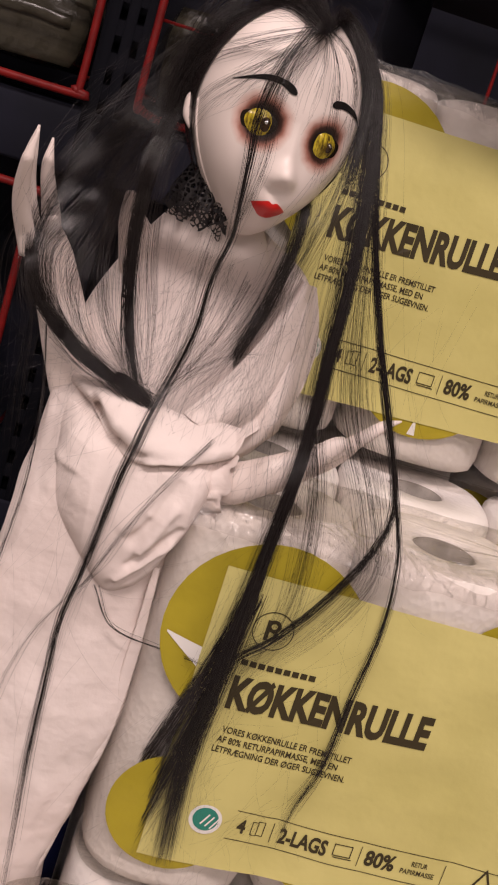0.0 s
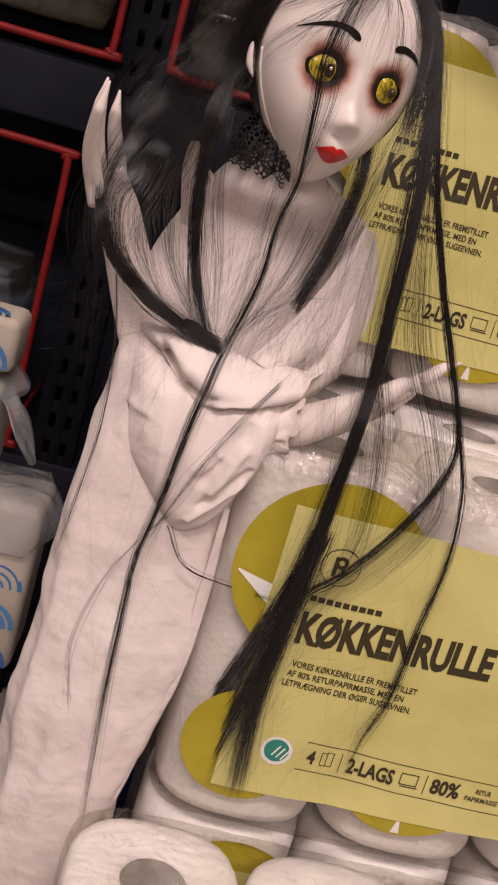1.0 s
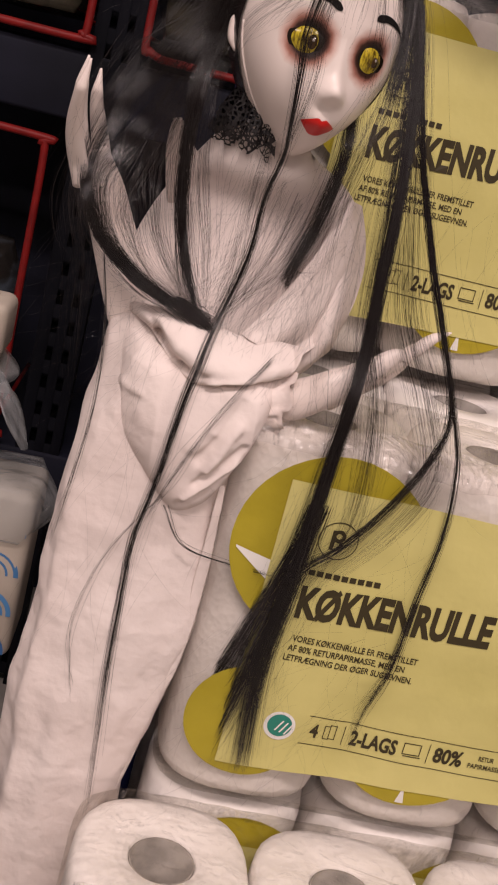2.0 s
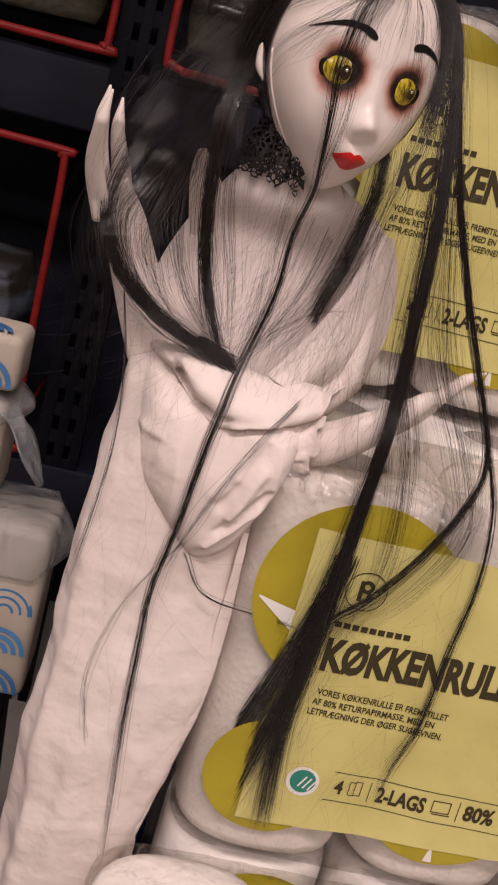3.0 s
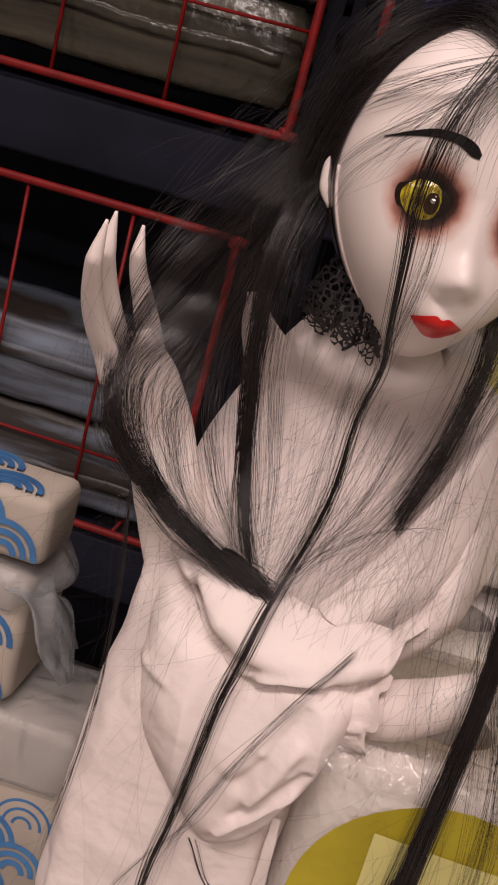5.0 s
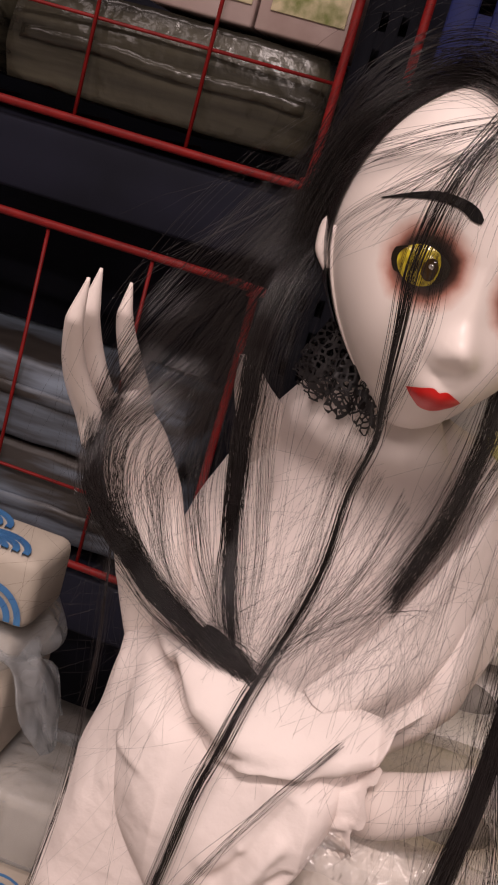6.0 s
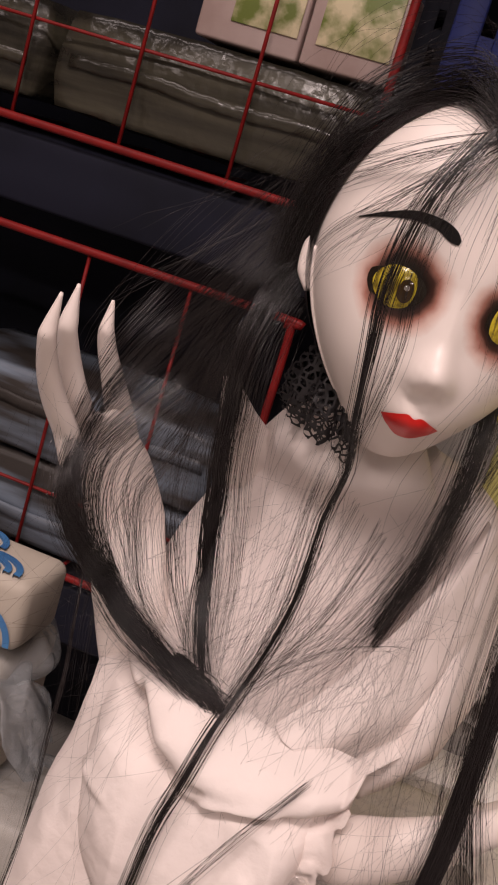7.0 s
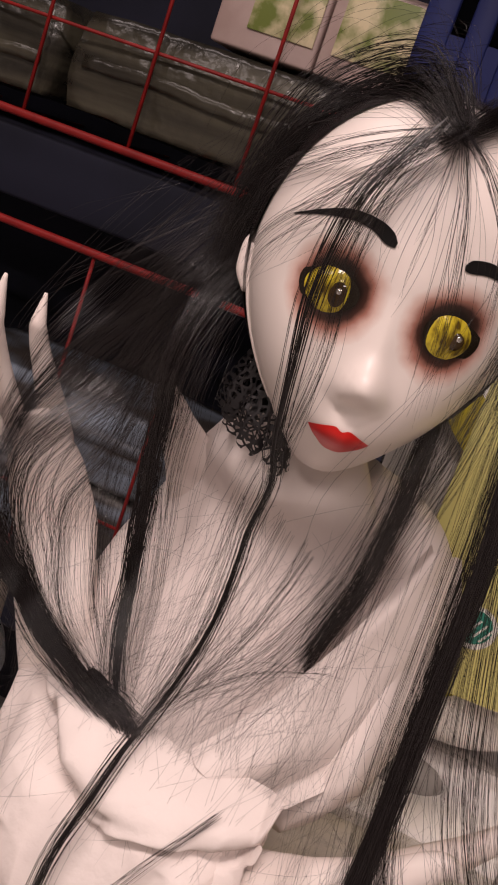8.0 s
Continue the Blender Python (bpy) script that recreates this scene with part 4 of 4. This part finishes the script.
    g.hair([(-0.120, 0.075, 1.215), (-0.130, 0.055, 1.175), (-0.130, 0.030, 1.147), (-0.126, 0.006, 1.118), (-0.116, -0.006, 1.085), (-0.108, -0.014, 1.048)], 30, [0.0066, 0.0088, 0.0088, 0.0088, 0.0066, 0.0022], H, 0.00008, m=30, seed=17)
    g.hair([(-0.125, 0.075, 1.205), (-0.142, 0.050, 1.165), (-0.150, 0.030, 1.130), (-0.148, 0.006, 1.103), (-0.137, -0.006, 1.076), (-0.112, -0.014, 1.049)], 44, [0.0073, 0.0121, 0.0145, 0.0145, 0.0097, 0.0024], H, 0.00007, m=30, seed=18)
    g.hair([(-0.052, 0.058, 1.190), (-0.049, 0.046, 1.150), (-0.055, 0.037, 1.110), (-0.061, 0.039, 1.086), (-0.066, 0.044, 1.062), (-0.068, 0.050, 1.044)], 110, [0.004, 0.0052, 0.0050, 0.0046, 0.0040, 0.0036], H, 0.00015, m=34, seed=19, trim=0.45)
    g.hair([(-0.048, 0.055, 1.195), (-0.046, 0.034, 1.155), (-0.058, 0.014, 1.110), (-0.074, 0.008, 1.075), (-0.085, 0.010, 1.056)], 26, [0.0066, 0.010, 0.012, 0.010, 0.006], H, 0.00009, m=30, seed=20, trim=0.4)
    g.hair([(-0.100, 0.030, 1.140), (-0.102, 0.010, 1.118), (-0.100, -0.004, 1.080), (-0.105, -0.014, 1.046)], 18, [0.012, 0.0144, 0.012, 0.0036], H, 0.00007, m=22, seed=21)
    # knot where the locks are tucked under the sleeve
    g.hair([(-0.125, -0.0145, 1.0565), (-0.115, -0.015, 1.0515), (-0.107, -0.015, 1.047), (-0.1025, -0.013, 1.043)], 150, [0.0020, 0.0036, 0.0042, 0.0022], H, m=12, seed=22, trim=0.5)
    # the far side behind the raised arm
    g.hair([(-0.120, 0.085, 1.225), (-0.162, 0.075, 1.170), (-0.187, 0.072, 1.136), (-0.199, 0.070, 1.099), (-0.192, 0.062, 1.068), (-0.180, 0.055, 1.055)], 26, [0.008, 0.012, 0.01, 0.01, 0.009, 0.006], H, 0.00013, m=26, seed=23, trim=0.4)
    g.hair([(-0.150, 0.08, 1.17), (-0.195, 0.080, 1.093), (-0.189, 0.080, 1.048), (-0.184, 0.080, 1.005), (-0.177, 0.080, 0.945)], 18, [0.01, 0.01, 0.01, 0.01, 0.008], H, 0.0001, m=26, seed=24, trim=0.6)
    g.hair([(-0.118, 0.06, 1.225), (-0.155, 0.055, 1.185), (-0.185, 0.050, 1.155), (-0.200, 0.045, 1.130)], 20, [0.008, 0.014, 0.014, 0.012], H, 0.00012, m=22, seed=25, trim=0.6)
    # fringe over the brow
    part_at = (-0.069, 0.014, 1.256)
    for k, (pts, n) in enumerate((
            ([part_at, (-0.079, -0.002, 1.243), (-0.094, 0.004, 1.230), (-0.113, 0.022, 1.211), (-0.125, 0.045, 1.190)], 26),
            ([part_at, (-0.074, -0.002, 1.240), (-0.080, -0.006, 1.224), (-0.084, -0.006, 1.207)], 22),
            ([part_at, (-0.061, -0.004, 1.240), (-0.057, -0.006, 1.222), (-0.055, -0.004, 1.205), (-0.053, 0.0, 1.18)], 20),
            ([part_at, (-0.057, 0.000, 1.246), (-0.047, 0.006, 1.229), (-0.042, 0.014, 1.20)], 28),
            ([part_at, (-0.087, 0.006, 1.246), (-0.106, 0.016, 1.236), (-0.124, 0.035, 1.224), (-0.134, 0.055, 1.20)], 34),
            ([part_at, (-0.084, 0.000, 1.240), (-0.098, 0.004, 1.222), (-0.110, 0.018, 1.200)], 14),
            ([part_at, (-0.066, -0.004, 1.240), (-0.066, -0.008, 1.222), (-0.066, -0.008, 1.206)], 10))):
        g.hair(pts, max(5, n * 3 // 5), [0.002, 0.004, 0.005, 0.005], H, 0.00011, m=24, seed=30 + k, trim=0.4)
    # smoothed-back hair on the crown
    g.hair([part_at, (-0.085, 0.035, 1.268), (-0.104, 0.050, 1.262), (-0.122, 0.052, 1.245), (-0.134, 0.054, 1.216), (-0.138, 0.058, 1.191)], 260, [0.003, 0.01, 0.013, 0.013, 0.01, 0.008], H, 0.00018, m=26, seed=40)
    g.hair([part_at, (-0.060, 0.046, 1.268), (-0.042, 0.058, 1.252), (-0.032, 0.056, 1.220), (-0.030, 0.050, 1.18)], 150, [0.0024, 0.0064, 0.0072, 0.0064, 0.0048], H, 0.00018, m=26, seed=41)
    # single strands on the gown
    g.hair([(-0.169, -0.006, 1.071), (-0.160, -0.018, 1.034), (-0.157, -0.022, 0.990), (-0.161, -0.018, 0.940), (-0.166, -0.014, 0.896)], 6, [0.0008, 0.0012, 0.0016, 0.0016, 0.0016], H, 0.00018, m=26, seed=42)
    g.hair([(-0.109, -0.034, 0.951), (-0.122, -0.030, 0.927), (-0.134, -0.028, 0.899), (-0.142, -0.024, 0.857), (-0.138, -0.026, 0.827), (-0.129, -0.026, 0.793)], 4, [0.0008, 0.0016, 0.0016, 0.0024], H, 0.0001, m=26, seed=43)
    g.hair([(-0.106, -0.034, 0.945), (-0.091, -0.032, 0.923), (-0.058, -0.022, 0.912), (-0.030, -0.020, 0.909)], 6, [0.0028, 0.0014, 0.001, 0.0021], H, 0.00018, m=26, seed=44)
    g.hair([(-0.070, -0.040, 1.044), (-0.090, -0.050, 1.010), (-0.108, -0.052, 0.970), (-0.118, -0.044, 0.935)], 9, [0.004, 0.004, 0.004, 0.005], H, 0.00011, m=26, seed=45)
    # thin fan over the chest, gathered at the knot
    for k, (x, z) in enumerate([(-0.092, 1.128), (-0.080, 1.126), (-0.070, 1.122), (-0.062, 1.112)]):
        g.hair([(x, 0.012, z), (x * 0.7 - 0.031, -0.002, z - 0.03), (x * 0.3 - 0.073, -0.011, 1.066), (-0.105, -0.016, 1.046)], 11, [0.006, 0.007, 0.005, 0.002], H, 0.00009, m=22, seed=60 + k, trim=0.25)
    g.hair([(-0.104, -0.014, 1.050), (-0.090, -0.012, 1.068), (-0.074, -0.004, 1.080), (-0.058, 0.006, 1.084), (-0.044, 0.020, 1.083)], 3, [0.0006, 0.0008, 0.0010, 0.0016], H, 0.00011, m=26, seed=46)
    # flyaway fibres over the chest, sleeve and packs
    rng = np.random.default_rng(77)

    def flyaways(n, x0, x1, z0, z1, y, reach):
        ps = []
        for _ in range(n):
            p0 = np.array([rng.uniform(x0, x1), y + rng.uniform(-0.006, 0.004), rng.uniform(z0, z1)])
            ang = rng.normal(0, 0.42) - math.pi / 2 - 0.28
            bend = rng.normal(0, 0.55)
            ln = reach * rng.uniform(0.4, 1.2)
            q = [p0]
            for k in range(14):
                q.append(q[-1] + np.array([math.cos(ang), 0.02 * rng.normal(), math.sin(ang)]) * ln / 14)
                ang += bend / 14
            ps.append(q)
        g.fibres(np.array(ps), np.full(n, 0.000032), H)

    flyaways(70, -0.165, -0.045, 1.03, 1.12, -0.026, 0.11)
    flyaways(16, -0.165, -0.080, 0.87, 1.00, -0.034, 0.10)
    flyaways(90, -0.055, 0.060, 0.82, 1.02, -0.010, 0.08)
    flyaways(50, -0.060, 0.050, 1.02, 1.16, 0.0, 0.08)
    flyaways(210, -0.105, -0.035, 1.065, 1.140, -0.004, 0.12)
    flyaways(70, -0.075, 0.0, 1.02, 1.10, 0.0, 0.08)
    flyaways(30, -0.21, -0.14, 1.05, 1.17, 0.0, 0.05)
    flyaways(40, -0.060, 0.040, 0.76, 0.86, -0.010, 0.05)

    # slide the gown and what lies on it back along the camera's rays
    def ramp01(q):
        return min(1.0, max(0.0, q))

    ray_shifted = list(g.v[:head_verts])
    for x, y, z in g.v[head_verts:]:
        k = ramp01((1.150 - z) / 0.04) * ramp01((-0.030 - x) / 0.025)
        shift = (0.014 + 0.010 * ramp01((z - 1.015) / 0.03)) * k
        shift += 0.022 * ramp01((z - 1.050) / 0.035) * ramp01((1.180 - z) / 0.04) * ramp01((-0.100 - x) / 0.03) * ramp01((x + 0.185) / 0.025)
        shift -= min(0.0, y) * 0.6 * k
        # scaled about an early camera position, so its view of the gown stays fitted
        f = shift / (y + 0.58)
        ray_shifted.append((x + (x + 0.135) * f, y + shift, z + (z - 1.183) * f))
    g.v = ray_shifted
    # cape over the shoulder, its edge standing off the chest
    inner = smooth_path([(-0.036, 0.078, 1.124), (-0.043, 0.066, 1.104), (-0.0515, 0.054, 1.085), (-0.066, 0.039, 1.060), (-0.083, 0.026, 1.037)], 60)
    outer = smooth_path([(-0.024, 0.088, 1.120), (-0.016, 0.086, 1.098), (-0.0135, 0.080, 1.076), (-0.021, 0.062, 1.050), (-0.046, 0.034, 1.028)], 60)
    rows = []
    for i in range(60):
        row = []
        for j in range(31):
            t = j / 30
            x, y, z = inner[i] * (1 - t) + outer[i] * t
            y -= 0.009 * math.sin(math.pi * min(1.0, t * 1.1 + 0.12)) + 0.0016 * math.sin(t * 9 + i * 0.07) * math.sin(math.pi * i / 59)
            y += 0.0016 * noise.noise(Vector((x * 60, z * 60, 0.4))) + (0.004 * (1 - t * 8) if t < 0.125 else 0) - 0.004 * math.sin(math.pi * i / 59)
            row.append((x, y, z))
        rows.append(row)
    g.grid(rows, S_CLOTH)
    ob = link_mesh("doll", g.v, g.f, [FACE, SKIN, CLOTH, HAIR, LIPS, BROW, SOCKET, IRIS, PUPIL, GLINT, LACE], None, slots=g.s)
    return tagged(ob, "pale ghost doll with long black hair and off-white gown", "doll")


doll()

# ---- shelving behind, on the dark side ----
def rod(pts, r, mat, parent, name, sides=10, m=None):
    g = Build()
    path = smooth_path(pts, m or len(pts) * 5)
    tan = np.gradient(path, axis=0)
    rows = []
    for p, t in zip(path, tan):
        t = Vector(t).normalized()
        a = t.cross(Vector((0.31, 0.87, 0.38))).normalized()
        b = t.cross(a)
        rows.append([Vector(p) + (a * math.cos(2 * math.pi * j / sides) + b * math.sin(2 * math.pi * j / sides)) * r for j in range(sides)])
    g.grid(rows, 0, True, True, True)
    return link_mesh(name, g.v, g.f, [mat], parent)


def straight(p, q, r, mat, parent, name):
    return rod([p, [(a + b) / 2 for a, b in zip(p, q)], q], r, mat, parent, name, 8, 3)


def wire_basket(x0, x1, z0, z1, y, wires, bars, label, rim=0.0055):
    """A red wire basket: rounded front frame, thinner wires, rods to the back."""
    b = new("wire_basket")
    tagged(b, label, "wire basket", "red wire baskets on the shelf")
    c = 0.028
    loop = [(x0 + c, z0), ((x0 + x1) / 2, z0), (x1 - c, z0), (x1 - c * 0.3, z0 + c * 0.3), (x1, z0 + c), (x1, (z0 + z1) / 2), (x1, z1 - c), (x1 - c * 0.3, z1 - c * 0.3), (x1 - c, z1),
            ((x0 + x1) / 2, z1), (x0 + c, z1), (x0 + c * 0.3, z1 - c * 0.3), (x0, z1 - c), (x0, (z0 + z1) / 2), (x0, z0 + c), (x0 + c * 0.3, z0 + c * 0.3), (x0 + c, z0)]
    rod([(x, y, z) for x, z in loop], rim, RED, b, "rim", 10, 150)
    for x in wires:
        straight((x, y + 0.005, z0), (x, y + 0.005, z1), 0.003, RED, b, "wire")
    for z in bars:
        straight((x0, y + 0.010, z), (x1, y + 0.010, z), 0.0028, RED, b, "wire")
    for x in (x0, x1):
        straight((x, y, z0 + c), (x, y + 0.36, z0 + c), 0.004, RED, b, "side_rod")
    for k in range(6):
        x = x0 + (x1 - x0) * (k + 0.5) / 6
        straight((x, y, z0), (x, y + 0.36, z0), 0.003, RED, b, "floor_rod")
    return b


SHELF_Y = 1.2
wire_basket(-1.40, -0.335, 1.170, 1.70, SHELF_Y, [-1.23, -1.055, -0.88, -0.70, -0.524], [1.315, 1.50], "red wire basket full of dark wrapped goods", 0.0065)
wire_basket(-1.40, -0.366, 0.50, 1.012, SHELF_Y, [-1.06, -0.88, -0.70, -0.53], [0.62], "low red wire basket holding bags", 0.0065)
wire_basket(-0.243, 0.60, 1.170, 1.70, SHELF_Y, [-0.07, 0.105, 0.28, 0.455], [1.315, 1.50], "red wire basket beside the blue post", 0.0065)


def shelf_post(x, w, y, z0, deep, mat, label):
    """A slotted steel upright: front plate of strips and bridges, two side flanges."""
    p = new("shelf_post")
    tagged(p, label, "shelf post")
    xs = [x, x + w * 0.28, x + w * 0.42, x + w * 0.64, x + w * 0.78, x + w]
    for i in (0, 2, 4):
        part("strip", box_bm(xs[i], xs[i + 1], y + 0.002, y + 0.005, z0, 2.1, 0.0008, 1), mat, p)
    for k in range(int((2.1 - z0) / 0.05)):
        z = z0 + 0.023 + 0.05 * k
        for i in (1, 3):
            part("bridge", box_bm(xs[i], xs[i + 1], y + 0.0023, y + 0.0047, z, z + 0.024), mat, p, smooth=False)
    for sx in (x, x + w - 0.003):
        part("flange", box_bm(sx, sx + 0.003, y + 0.0052, y + deep, z0, 2.1), mat, p, smooth=False)
    # near-black plate: the darkness inside the slots is painted on
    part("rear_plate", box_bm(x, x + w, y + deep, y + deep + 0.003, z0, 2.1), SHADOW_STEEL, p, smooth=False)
    return p


# far post: a near-black colour stands in for the shade on it
shelf_post(-0.326, 0.078, SHELF_Y + 0.012, 0.0, 0.05, SHADOW_STEEL, "steel shelf post with slots, shade painted into its near-black colour")
# the near upright, standing behind the doll beside the paper packs
shelf_post(-0.1165, 0.0425, 0.128, 0.2, 0.040, BLUE, "blue steel shelf upright with punched slots")
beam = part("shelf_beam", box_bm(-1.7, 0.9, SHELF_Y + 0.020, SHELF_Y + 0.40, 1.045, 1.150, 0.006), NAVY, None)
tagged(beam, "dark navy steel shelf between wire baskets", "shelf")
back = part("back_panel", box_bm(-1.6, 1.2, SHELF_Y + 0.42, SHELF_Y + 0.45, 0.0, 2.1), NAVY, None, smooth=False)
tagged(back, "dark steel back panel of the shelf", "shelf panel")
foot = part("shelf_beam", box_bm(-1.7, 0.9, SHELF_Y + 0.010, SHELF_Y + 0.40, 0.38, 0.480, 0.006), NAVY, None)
tagged(foot, "dark navy lower steel shelf", "shelf")


def soft_box(name, x0, x1, y0, y1, z0, z1, mat, puff, parent=None, seed=0):
    """A bag-like box with bulged faces and uneven creases."""
    n = 12
    bm = bmesh.new()
    bmesh.ops.create_cube(bm, size=2)
    bmesh.ops.subdivide_edges(bm, edges=bm.edges[:], cuts=n, use_grid_fill=True)
    c, h = Vector(((x0 + x1) / 2, (y0 + y1) / 2, (z0 + z1) / 2)), Vector(((x1 - x0) / 2, (y1 - y0) / 2, (z1 - z0) / 2))
    for v in bm.verts:
        p = v.co.copy()
        r = max(abs(p.x), abs(p.y), abs(p.z))
        q = p.normalized() * r
        p = p.lerp(q * 1.25, 0.28)
        w = Vector((p.x * h.x, p.y * h.y, p.z * h.z))
        k = noise.noise(w * 16 + Vector((seed * 3.1, 0, seed))) * puff + noise.noise(w * 45 + Vector((0, seed, 1))) * puff * 0.35
        v.co = c + w + p.normalized() * k
    return part(name, bm, mat, parent)


# dark film-wrapped goods in the upper basket
def wrapped_pack(x0, x1, z0, z1, mat, seed, label, group):
    b = new("wrapped_pack")
    soft_box("body", x0, x1, SHELF_Y + 0.03, SHELF_Y + 0.30, z0, z1, mat, 0.004, b, seed)
    zm = z0 + (z1 - z0) * (0.30 + 0.12 * (seed % 3))
    g = Build()
    rows = []
    for i in range(30):
        f = i / 29
        x = x0 + 0.03 + (x1 - x0 - 0.06) * f
        y = SHELF_Y + 0.030 - 0.0105 * math.sin(math.pi * f) - 0.001
        rows.append([(x, y + 0.002 * math.sin(7 * k + 9 * f), zm + 0.010 * k + 0.004 * noise.noise(Vector((x * 20, seed, 0.4)))) for k in range(3)])
    g.grid(rows, 0)
    seam = link_mesh("seam", g.v, g.f, [mat], b, "folded film seam")
    sol = seam.modifiers.new("thickness", "SOLIDIFY")
    sol.thickness = 0.002
    return tagged(b, label, "wrapped pack", group)


for k, (x0, x1) in enumerate(((-1.38, -0.86), (-0.85, -0.345))):
    wrapped_pack(x0, x1, 1.198, 1.352, GREENBAG, k, "dark glossy film-wrapped pack in red basket", "wrapped packs in the basket")
for k, (x0, x1) in enumerate(((-0.23, 0.15), (0.16, 0.58))):
    wrapped_pack(x0, x1, 1.198, 1.352, GREENBAG, k + 7, "dark glossy film-wrapped pack in red basket", "wrapped packs in the basket")
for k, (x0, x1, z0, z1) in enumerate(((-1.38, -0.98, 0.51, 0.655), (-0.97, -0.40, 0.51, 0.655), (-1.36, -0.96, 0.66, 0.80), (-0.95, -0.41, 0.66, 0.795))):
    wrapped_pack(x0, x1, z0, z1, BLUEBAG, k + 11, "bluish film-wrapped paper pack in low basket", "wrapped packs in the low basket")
for k, (x0, x1, z0, z1) in enumerate(((-0.64, -0.482, 1.358, 1.50), (-0.478, -0.345, 1.358, 1.49))):
    b = new("food_box")
    part("carton", box_bm(x0, x1, SHELF_Y + 0.03, SHELF_Y + 0.22, z0, z1, 0.004), PINKBOX, b)
    part("picture", box_bm(x0 + 0.05 - 0.032 * k, x1 - 0.006, SHELF_Y + 0.0265, SHELF_Y + 0.0292, z0 + 0.030, z1 - 0.008, 0.001), FOOD, b, "printed food picture")
    tagged(b, "pale pink carton with a food picture", "food box", "food boxes in the basket")


# unseen shelf added over the packs, placed to shade their upper row
def shade_shelf():
    u = new("shade_shelf")
    tagged(u, "unseen dark shelf added above the paper packs to shade them", "shelf")
    part("board", box_bm(0.005, 0.95, 0.050, 0.56, 1.360, 1.392, 0.004), NAVY, u)
    for x in (0.010, 0.905):
        part("leg", box_bm(x, x + 0.04, 0.50, 0.54, 0.0, 1.360, 0.002), NAVY, u)
    return u


shade_shelf()


# blue-and-cream bales stacked beside the doll
def bale(x1, z0, z1, y0, seed, flap):
    """A paper bale with printed blue arcs on its front, in a frosted bag."""
    b = new("paper_bale")
    x0, y1 = x1 - 0.30, y0 + (0.05 if seed == 3 else 0.07)
    tagged(b, "cream paper bale with blue wave print in frosted bag", "paper bale", "bales stacked beside the doll")
    body = part("body", box_bm(x0, x1, y0, y1, z0, z1, 0.007, 3), BALE, b)
    h = z1 - z0
    cols, lines = 7, int(h / 0.0165)
    for row in range(lines):
        for i in range(cols):
            xx, cz = x1 - 0.024 - 0.043 * i - 0.0215 * (row % 2), z0 + 0.004 + 0.0165 * row
            for r in (0.0205, 0.0145, 0.0085):
                rows = [[(xx + (r - 0.0036 * q) * math.cos(a), y0 - 0.0010 - 0.0004 * q + 0.0003 * row, min(cz + (r - 0.0036 * q) * math.sin(a), z1 - 0.004)) for a in [math.pi * j / 14 for j in range(15)]] for q in (0, 1)]
                g = Build()
                g.grid(rows, 0)
                g.grid([rows[1], [(p[0], p[1] + 0.003, p[2]) for p in rows[1]]], 0)
                link_mesh("wave", g.v, g.f, [WAVE], body)
    if seed == 3:
        for i in range(7):
            for row in range(2):
                for r in (0.0205, 0.0145, 0.0085):
                    cx, cy = x1 - 0.030 - 0.043 * i - 0.0215 * (row % 2), y0 + 0.004 + 0.024 * row
                    rows = [[(cx + (r - 0.0036 * q) * math.cos(a), cy + (r - 0.0036 * q) * math.sin(a), z1 + 0.0014 + 0.0003 * q) for a in [math.pi * j / 14 for j in range(15)]] for q in (0, 1)]
                    g = Build()
                    g.grid(rows, 0)
                    g.grid([rows[1], [(p[0], p[1], p[2] - 0.003) for p in rows[1]]], 0)
                    link_mesh("wave", g.v, g.f, [WAVE], body)
    else:
        soft_box("bag", x0 - 0.004, x1 + 0.003, y0 - 0.006, y1 + 0.004, z0 + h * 0.72, z1 + 0.006, HAZE, 0.003, b, seed + 3)
    if flap:
        g = Build()
        rows = []
        for i in range(12):
            f = i / 11
            rows.append([(x1 - 0.006 + 0.034 * f + 0.004 * math.sin(5 * s + 3 * f), y0 + 0.01 + 0.05 * s + 0.006 * math.sin(9 * f + 4 * s), z1 - 0.006 - 0.034 * f * f - 0.008 * f - 0.020 * (1 - f) * s + 0.004 * math.sin(6 * s)) for s in [j / 9 - 0.5 for j in range(10)]])
        g.grid(rows, 0)
        flap_ob = link_mesh("bag_end", g.v, g.f, [HAZE], b, "loose end of the frosted bag")
        sol = flap_ob.modifiers.new("thickness", "SOLIDIFY")
        sol.thickness = 0.0012
    return b


for k, (x1, z0, z1, flap) in enumerate(((-0.188, 0.720, 0.856, 0), (-0.236, 0.864, 0.944, 1), (-0.233, 0.952, 0.992, 0))):
    bale(x1, z0, z1, 0.14, k + 1, flap)
low = soft_box("dark_crate", -0.56, -0.20, 0.13, 0.30, 0.0, 0.712, NAVY, 0.002, None, 5)
tagged(low, "dark navy crate carrying the paper bales", "crate")


# ---- lamps under the ceiling ----
def lamp_panel(x, y):
    p = new("ceiling_lamp_panel")
    tagged(p, "long white ceiling lamp housing", "ceiling lamp", "ceiling lamps")
    part("housing", box_bm(x - 0.63, x + 0.63, y - 0.18, y + 0.18, 3.145, 3.20, 0.006), LAMP, p)
    return p


# one housing for each, the added fill lamp's too
for lx, ly, lp in LAMPS:
    lamp_panel(lx, ly)
